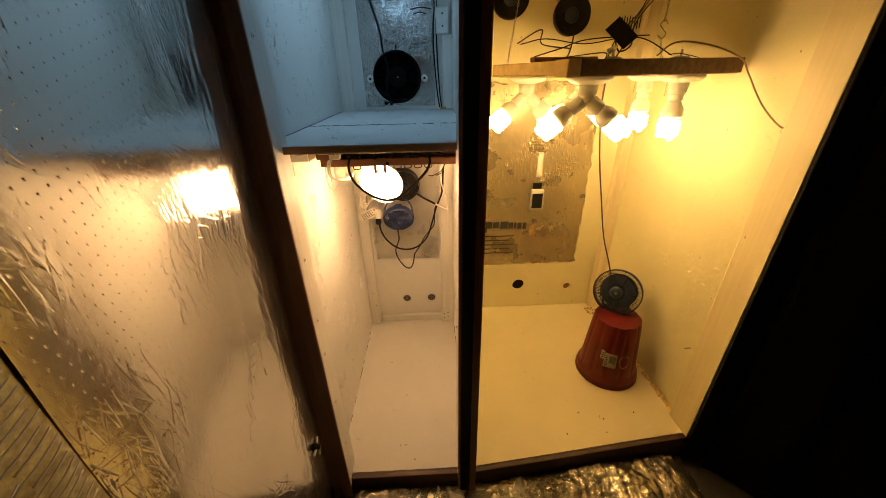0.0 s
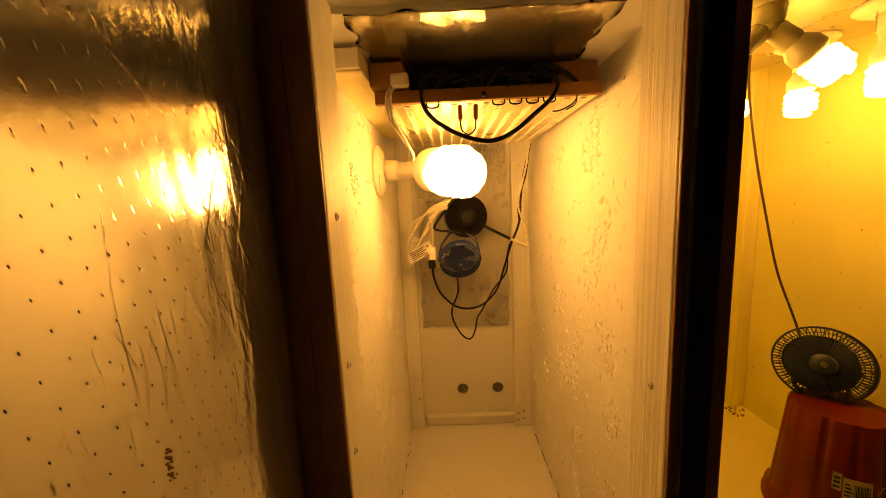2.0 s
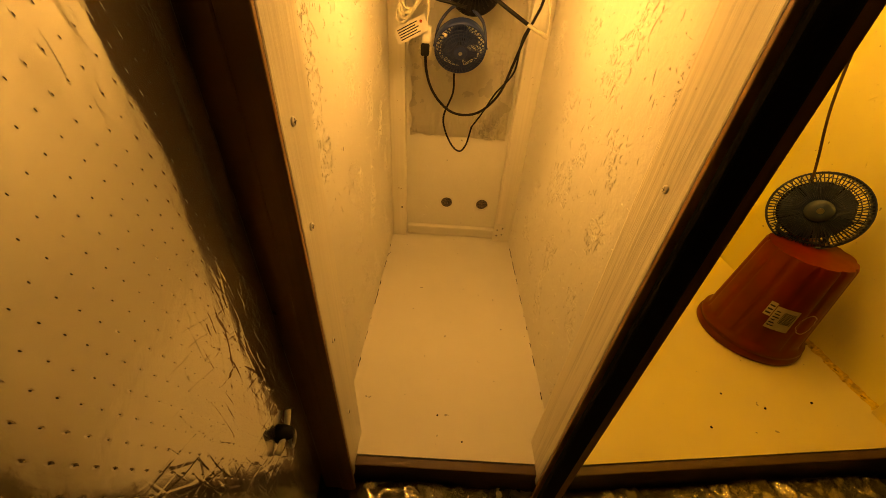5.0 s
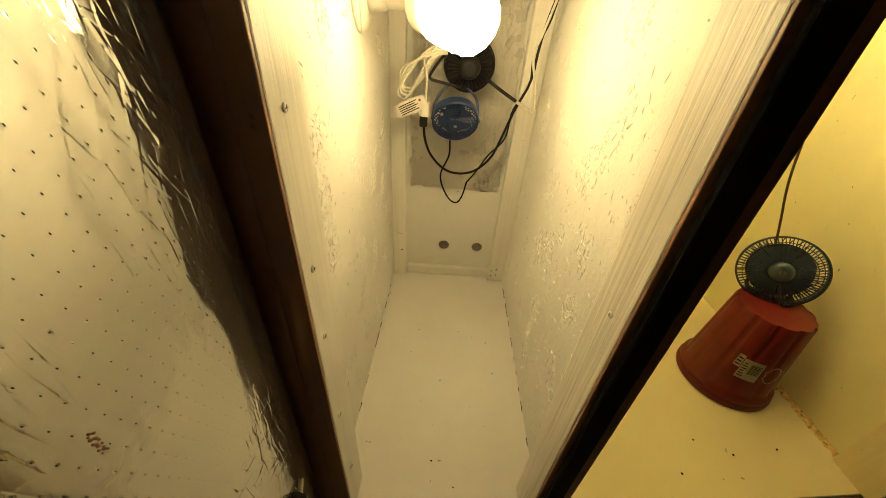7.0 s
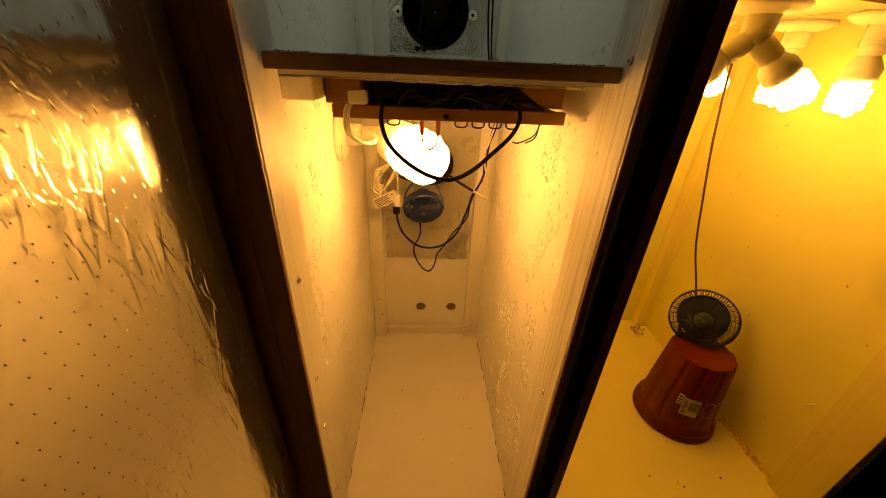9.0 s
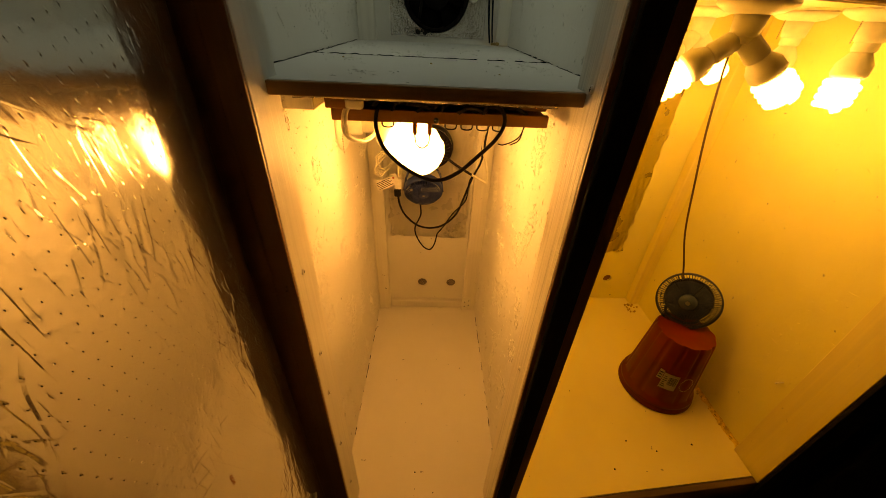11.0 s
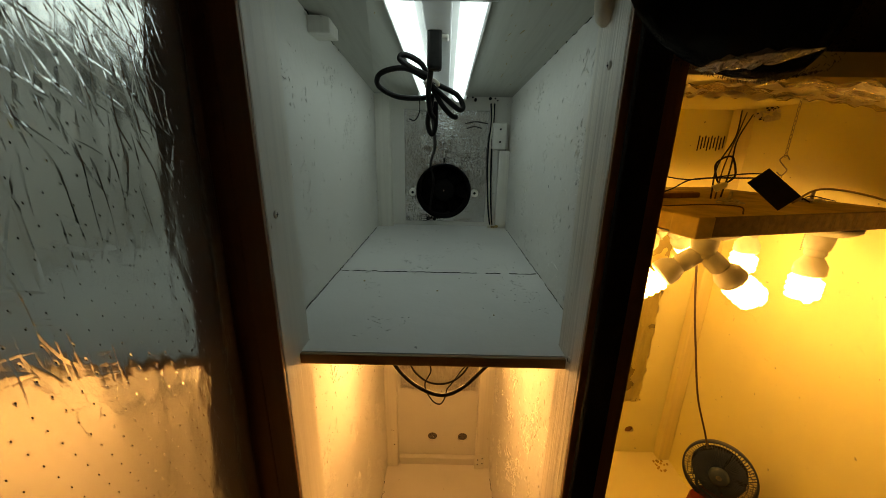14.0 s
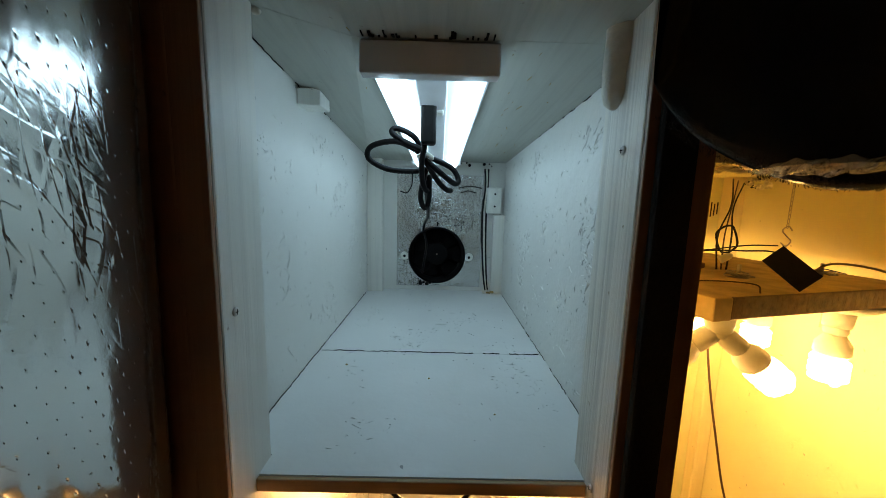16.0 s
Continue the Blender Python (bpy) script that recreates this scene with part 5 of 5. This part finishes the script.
# ---- screws, nails and cracks on the painted timber ----
def screw_head(p, d, group="screws in the studs"):
    ob = thing("screw", "painted-over screw head in the timber", "screw", group, at=p)
    part("head", lathe(bmesh.new(), (0, 0, 0), d, [(0, 0.0042), (0.0012, 0.0040), (0.002, 0.0025)], 12), WHITE_STUD, ob)
    u, w = frame_of(d)
    bm = bmesh.new()
    for a in (u, w):
        sweep(bm, [Vector(d) * 0.0021 - a * 0.0026, Vector(d) * 0.0021 + a * 0.0024], 0.00035, 4, 0)
    part("cross_slot", bm, DARK, ob)


for z in (1.273, 0.86, 0.70, 0.60, 0.43, 0.25):
    screw_head((-STUD, -0.018 + 0.004 * math.sin(z * 9), z), Vector((1, 0, 0)))
for z in (1.42, 1.10, 0.66):
    screw_head((STUD, -0.012, z), Vector((-1, 0, 0)))
rng = random.Random(21)


def crack(bm, a, b, keep, wide, jag):
    """A ragged open joint from a to b, broken here and there and of uneven width."""
    a, b = Vector(a), Vector(b)
    n = max(4, int((b - a).length / 0.006))
    side = (b - a).normalized()
    open_run, runs = [], []
    for k in range(n + 1):
        if noise.noise(Vector((a.x * 31 + k * 0.23, a.y * 17, a.z * 13))) < keep:
            q = a.lerp(b, k / n) + Vector([rng.gauss(0, jag) if abs(c) < 0.5 else 0.0 for c in side])
            open_run.append(q)
        elif open_run:
            runs.append(open_run)
            open_run = []
    for run in [*runs, open_run]:
        if len(run) > 1:
            sweep(bm, run, wide * rng.uniform(0.6, 1.2), 4, 2)


bm = bmesh.new()
for x0, sgn in ((-SIDE, 1), (SIDE, -1)):
    x = x0 + sgn * 0.0006
    crack(bm, (x, 0.04, SHELF + 0.0004), (x, 0.70, SHELF + 0.0004), 0.34, 0.0010, 0.0005)
    crack(bm, (x, 0.10, FLOOR + 0.0004), (x, 0.68, FLOOR + 0.0004), 0.06, 0.0011, 0.0005)
    lift = LIFT if sgn > 0 else 0.0
    crack(bm, (x, 0.035, ceil_z(0.035) - 0.0008 + lift * 0.95), (x, 0.40, ceil_z(0.40) - 0.0008 + lift * 0.47), 0.3 if sgn > 0 else -0.1, 0.0010, 0.0005)
tagged(part("joint_cracks", bm, DARK), "dark ragged cracks along the wall joints", "crack", kind="stuff")
bm = bmesh.new()
crack(bm, (-0.20, 0.2955, SHELF + 0.0003), (0.20, 0.2955, SHELF + 0.0003), 0.42, 0.0009, 0.0005)
tagged(part("shelf_crack", bm, DARK), "dark open joint between the shelf boards", "crack", kind="stuff")
bm = bmesh.new()
for k in range(46):
    y, x = rng.uniform(0.0, 0.62), rng.choice((-1, 1)) * rng.uniform(0.072, 0.185)
    if x < -0.09:
        continue
    q = Vector((x, y, ceil_z(y) - 0.0003))
    n = rng.expovariate(1 / 0.006) + 0.001
    sweep(bm, [q, q + Vector((rng.uniform(-0.3, 0.3) * n, n, -0.045 * n))], rng.uniform(0.0003, 0.0008), 4, 0)
tagged(part("ceiling_specks", bm, CAULK), "brown specks and scratches in the ceiling paint", "scuff", kind="stuff")
for p in ((0.135, 0.31, FLOOR), (0.03, 0.02, FLOOR), (-0.02, 0.07, FLOOR), (0.0, 0.20, SHELF), (-0.14, 0.24, SHELF), (0.09, 0.11, SHELF)):
    lumps("paint_speck", "small raised dark speck in the paint", "speck", CAULK if p[2] > 1 else DARK, [Vector(p)], 0.0022)
for x, z in ((-0.172, 0.212), (0.175, 0.148)):
    lumps("nail", "dark nail head in the corner batten", "nail", DARK, [Vector((x, BACK - 0.0355, z))], 0.0026)

# ---- upper chamber ----
setting("lining_back_high", plate([(-0.120, SHELF + 0.012), (0.140, SHELF + 0.012), (0.140, 1.450), (-0.120, 1.450)], [DUCT], 0.002, Matrix.Translation((0, BACK - 0.0026, 0)) @ UPRIGHT_BACK), HIGH_FOIL, "creased silver foil lining round the duct", "lining")
duct = thing("duct_fan", "round black duct fan set in the back board", "fan", at=(DUCT[0], BACK, DUCT[1]))
R0 = DUCT[2]
part("collar", lathe(bmesh.new(), (0, -0.008, 0), (0, 1, 0), [(0, R0 * 0.97), (0, R0 * 1.0), (0.006, R0 * 1.0), (0.0061, R0 * 0.985), (0.06, R0 * 0.93), (0.062, R0 * 0.86), (0.03, R0 * 0.90), (0.002, R0 * 0.95)], 48, cap=False), BLACK, duct)
part("rear_wall", lathe(bmesh.new(), (0, 0.060, 0), (0, 1, 0), [(0, R0 * 0.93), (0.004, R0 * 0.92)], 40), DARK, duct)
part("hub", lathe(bmesh.new(), (0, 0.018, 0), (0, 1, 0), [(0, R0 * 0.10), (0.001, R0 * 0.36), (0.006, R0 * 0.40), (0.042, R0 * 0.40)], 32), DARK, duct)
part("badge", lathe(bmesh.new(), (0, 0.0172, 0), (0, 1, 0), [(0, 0.0022), (0.0008, 0.0022)], 10), METAL, duct)
for k in range(7):
    a = 2 * math.pi * k / 7
    bm = bmesh.new()
    vs = []
    for q in (0.40, 0.65, 0.90):
        vs.append([bm.verts.new((R0 * q * math.cos(a + da), h, R0 * q * math.sin(a + da))) for da, h in ((-0.36, 0.026), (0.0, 0.034), (0.36, 0.044))])
    for p, q in zip(vs, vs[1:]):
        for c in (0, 1):
            bm.faces.new((p[c], p[c + 1], q[c + 1], q[c])).smooth = True
    bmesh.ops.solidify(bm, geom=bm.faces[:], thickness=0.0015)
    part("blade", bm, DARK, duct)
for sx in (-1, 1):
    ear = part("ear", lathe(bmesh.new(), (sx * 0.0995, -0.003, -0.004), (0, -1, 0), [(0, 0.013), (0.004, 0.0125), (0.005, 0.011)], 20), WHITE_PLASTIC, duct, "painted-over round fixing ear")
    part("hole", lathe(bmesh.new(), (sx * 0.0995, -0.0081, -0.004), (0, -1, 0), [(0, 0.0042), (0.0006, 0.004)], 12), DARK, ear)
part("pin", lathe(bmesh.new(), (0.0, -0.006, R0 + 0.002), (0, 0, 1), [(0, 0.002), (0.012, 0.0016)], 8), DARK, duct)

junction = thing("junction_box", "white junction box at the back corner", "junction box")
part("cover", boxes((0.150, 0.192, BACK - 0.034, BACK - 0.001, 1.338, 1.415), bevel=0.003), WHITE_PLASTIC, junction)
for z in (1.360, 1.396):
    part("screw", lathe(bmesh.new(), (0.172, BACK - 0.034, z), (0, -1, 0), [(0, 0.003), (0.001, 0.0026)], 8), DARK, junction)
setting("trim_corner_high", boxes((0.172, SIDE, BACK - 0.028, BACK, SHELF, 1.335), bevel=0.002), WHITE_STUD, "white painted corner batten in the upper chamber", "batten")
for k, (dx, mat_) in enumerate(((0.0, CABLE), (0.006, WHITE_CABLE), (0.011, CABLE))):
    cable("corner_wire", "paint-flecked wire running down the back corner", [(0.142 + dx, BACK - 0.006, 1.47), (0.146 + dx * 0.6, BACK - 0.008, 1.42), (0.140 + dx, BACK - 0.008, 1.35), (0.142 + dx, BACK - 0.008, 1.25), (0.150 + dx * 0.8, BACK - 0.008, 1.15), (0.158 + dx * 0.6, BACK - 0.007, SHELF + 0.004)], 0.0026, mat_, 5)
for k, (x0, x1, z) in enumerate(((0.065, 0.135, 1.412), (0.072, 0.118, 1.398))):
    tagged(part("printed_bar", sweep(bmesh.new(), [(x0, BACK - 0.004, z), ((x0 + x1) / 2, BACK - 0.004, z + 0.006), (x1, BACK - 0.004, z + 0.001)], 0.0016, 5, 4), INK), "dark printed stroke on the upper lining", "print")
bm = bmesh.new()
lathe(bm, (0.163, 0.008, 1.458), (0.03, -0.05, 1), [(0, 0.002), (0.004, 0.009), (0.012, 0.013), (0.030, 0.0135), (0.055, 0.015), (0.080, 0.014), (0.092, 0.012)], 18)
for v in bm.verts:
    v.co += Vector((noise.noise(v.co * 45), noise.noise(v.co * 45 + Vector((7, 1, 2))), 0.0)) * 0.004
tagged(part("foam_blob", bm, FOAM), "cream expanding foam squeezed out by the stud top", "foam")
lumps("foam_blob", "white foam lump under the ceiling corner", "foam", FOAM, [(-0.192 + 0.007 * k, 0.036, 1.551 - 0.002 * k) for k in range(5)], 0.004)
lumps("caulk_crumbs", "tan crumbs where the wires pass the shelf", "caulk", CAULK, [(0.168 + rng.uniform(-.008, .01), BACK - 0.034 + rng.uniform(-.006, .006), SHELF + 0.004) for k in range(8)], 0.004)
lumps("caulk_crumbs", "dark crumbs along the top of the back board", "caulk", DARK, [(-0.12 + 0.3 * rng.random(), BACK - 0.004, ceil_z(BACK) - 0.006 + rng.uniform(-.004, .004)) for k in range(16)], 0.004)
blk = thing("corner_block", "white painted wooden block under the ceiling", "block")
part("block", boxes((-SIDE, -0.170, 0.225, 0.27, 1.508, 1.5325), bevel=0.002), WHITE_STUD, blk)
bm = bmesh.new()
for k in range(22):
    x = -0.07 + 0.14 * rng.random()
    y0 = FY0 - 0.003 - 0.012 * rng.random() ** 2
    box(bm, x, x + 0.001 + 0.002 * rng.random(), y0, FY0 - 0.001, ceil_z(y0) - 0.0012, ceil_z(y0) + 0.001)
tagged(part("scuff_marks", bm, DARK), "dark scuffs in the ceiling paint by the light", "scuff", kind="stuff")

cord = thing("lamp_cord", "thick black power cord tied in loops below the tube light", "cord")
part("plug", boxes((-0.017, 0.003, 0.152, 0.172, 1.446, 1.4975), bevel=0.004), DRIVER, cord)
for k, pts in enumerate((
        [(-0.012, 0.165, 1.448), (-0.016, 0.175, 1.420), (-0.014, 0.185, 1.395), (-0.008, 0.19, 1.385)],
        [(-0.012, 0.175, 1.440), (-0.040, 0.178, 1.452), (-0.058, 0.18, 1.464), (-0.050, 0.182, 1.470), (-0.026, 0.184, 1.458), (-0.012, 0.19, 1.430)],
        [(-0.014, 0.180, 1.436), (-0.050, 0.180, 1.452), (-0.086, 0.184, 1.446), (-0.092, 0.19, 1.430), (-0.066, 0.194, 1.416), (-0.030, 0.196, 1.414), (-0.010, 0.20, 1.418)],
        [(-0.012, 0.180, 1.430), (0.010, 0.184, 1.412), (0.030, 0.19, 1.398), (0.036, 0.196, 1.404), (0.026, 0.198, 1.420), (0.0, 0.196, 1.432), (-0.014, 0.194, 1.438)],
        [(-0.014, 0.180, 1.432), (0.004, 0.186, 1.404), (0.018, 0.192, 1.390), (0.026, 0.20, 1.388)],
        [(-0.010, 0.190, 1.420), (-0.018, 0.196, 1.380), (-0.012, 0.20, 1.362), (-0.006, 0.2, 1.375), (-0.006, 0.196, 1.41)],
        [(-0.012, 0.196, 1.400), (-0.010, 0.26, 1.365), (-0.014, 0.40, 1.340), (-0.026, 0.58, 1.320), (-0.036, 0.70, 1.290), (-0.028, 0.738, 1.240), (-0.034, 0.740, 1.190), (-0.040, 0.742, 1.150)])):
    part("loop", sweep(bmesh.new(), pts, 0.0040 if k < 6 else 0.0034, 8, 7), CABLE, cord)
part("tie", sweep(bmesh.new(), [(-0.022, 0.176, 1.432), (-0.012, 0.170, 1.436), (-0.002, 0.178, 1.432), (-0.008, 0.19, 1.43), (-0.022, 0.19, 1.430)], 0.0028, 6, 4), PAPER, cord, "pale plastic tie")
part("thin_wire", sweep(bmesh.new(), [(-0.030, 0.19, 1.414), (-0.032, 0.21, 1.396), (-0.040, 0.22, 1.384), (-0.050, 0.22, 1.386)], 0.0010, 5, 5), CABLE, cord)
lumps("duct_debris", "frayed wire ends at the foot of the duct", "wire", DRIVER, [(-0.045 + 0.010 * k, BACK - 0.012, 1.118 + 0.004 * (k % 2)) for k in range(4)], 0.006)

# ---- latch on the open door ----
def on_door(sd, h, z):
    return mm @ Vector((sd, h, z))


latch = thing("door_latch", "small dark metal hook latch on the foil door", "latch")
part("bar", sweep(bmesh.new(), [on_door(0.020, 0.004, 0.392), on_door(0.035, 0.006, 0.388), on_door(0.050, 0.006, 0.387), on_door(0.066, 0.004, 0.385)], 0.0035, 8, 4), METAL, latch)
part("boss", lathe(bmesh.new(), on_door(0.044, 0.0, 0.387), OUT, [(0, 0.010), (0.006, 0.009), (0.014, 0.006), (0.016, 0.003)], 14), DRIVER, latch)
part("ring", sweep(bmesh.new(), [on_door(0.044 + 0.008 * math.cos(a), 0.012, 0.374 + 0.010 * math.sin(a)) for a in (2 * math.pi * k / 16 for k in range(17))], 0.0018, 6, 0), METAL, latch)
lumps("stain", "dried brown stain on the foil of the door", "stain", RUST, [on_door(0.149 + 0.0016 * math.sin(k * 2.4), 0.0002, 0.760 - 0.0011 * k) for k in range(16)], 0.0007)
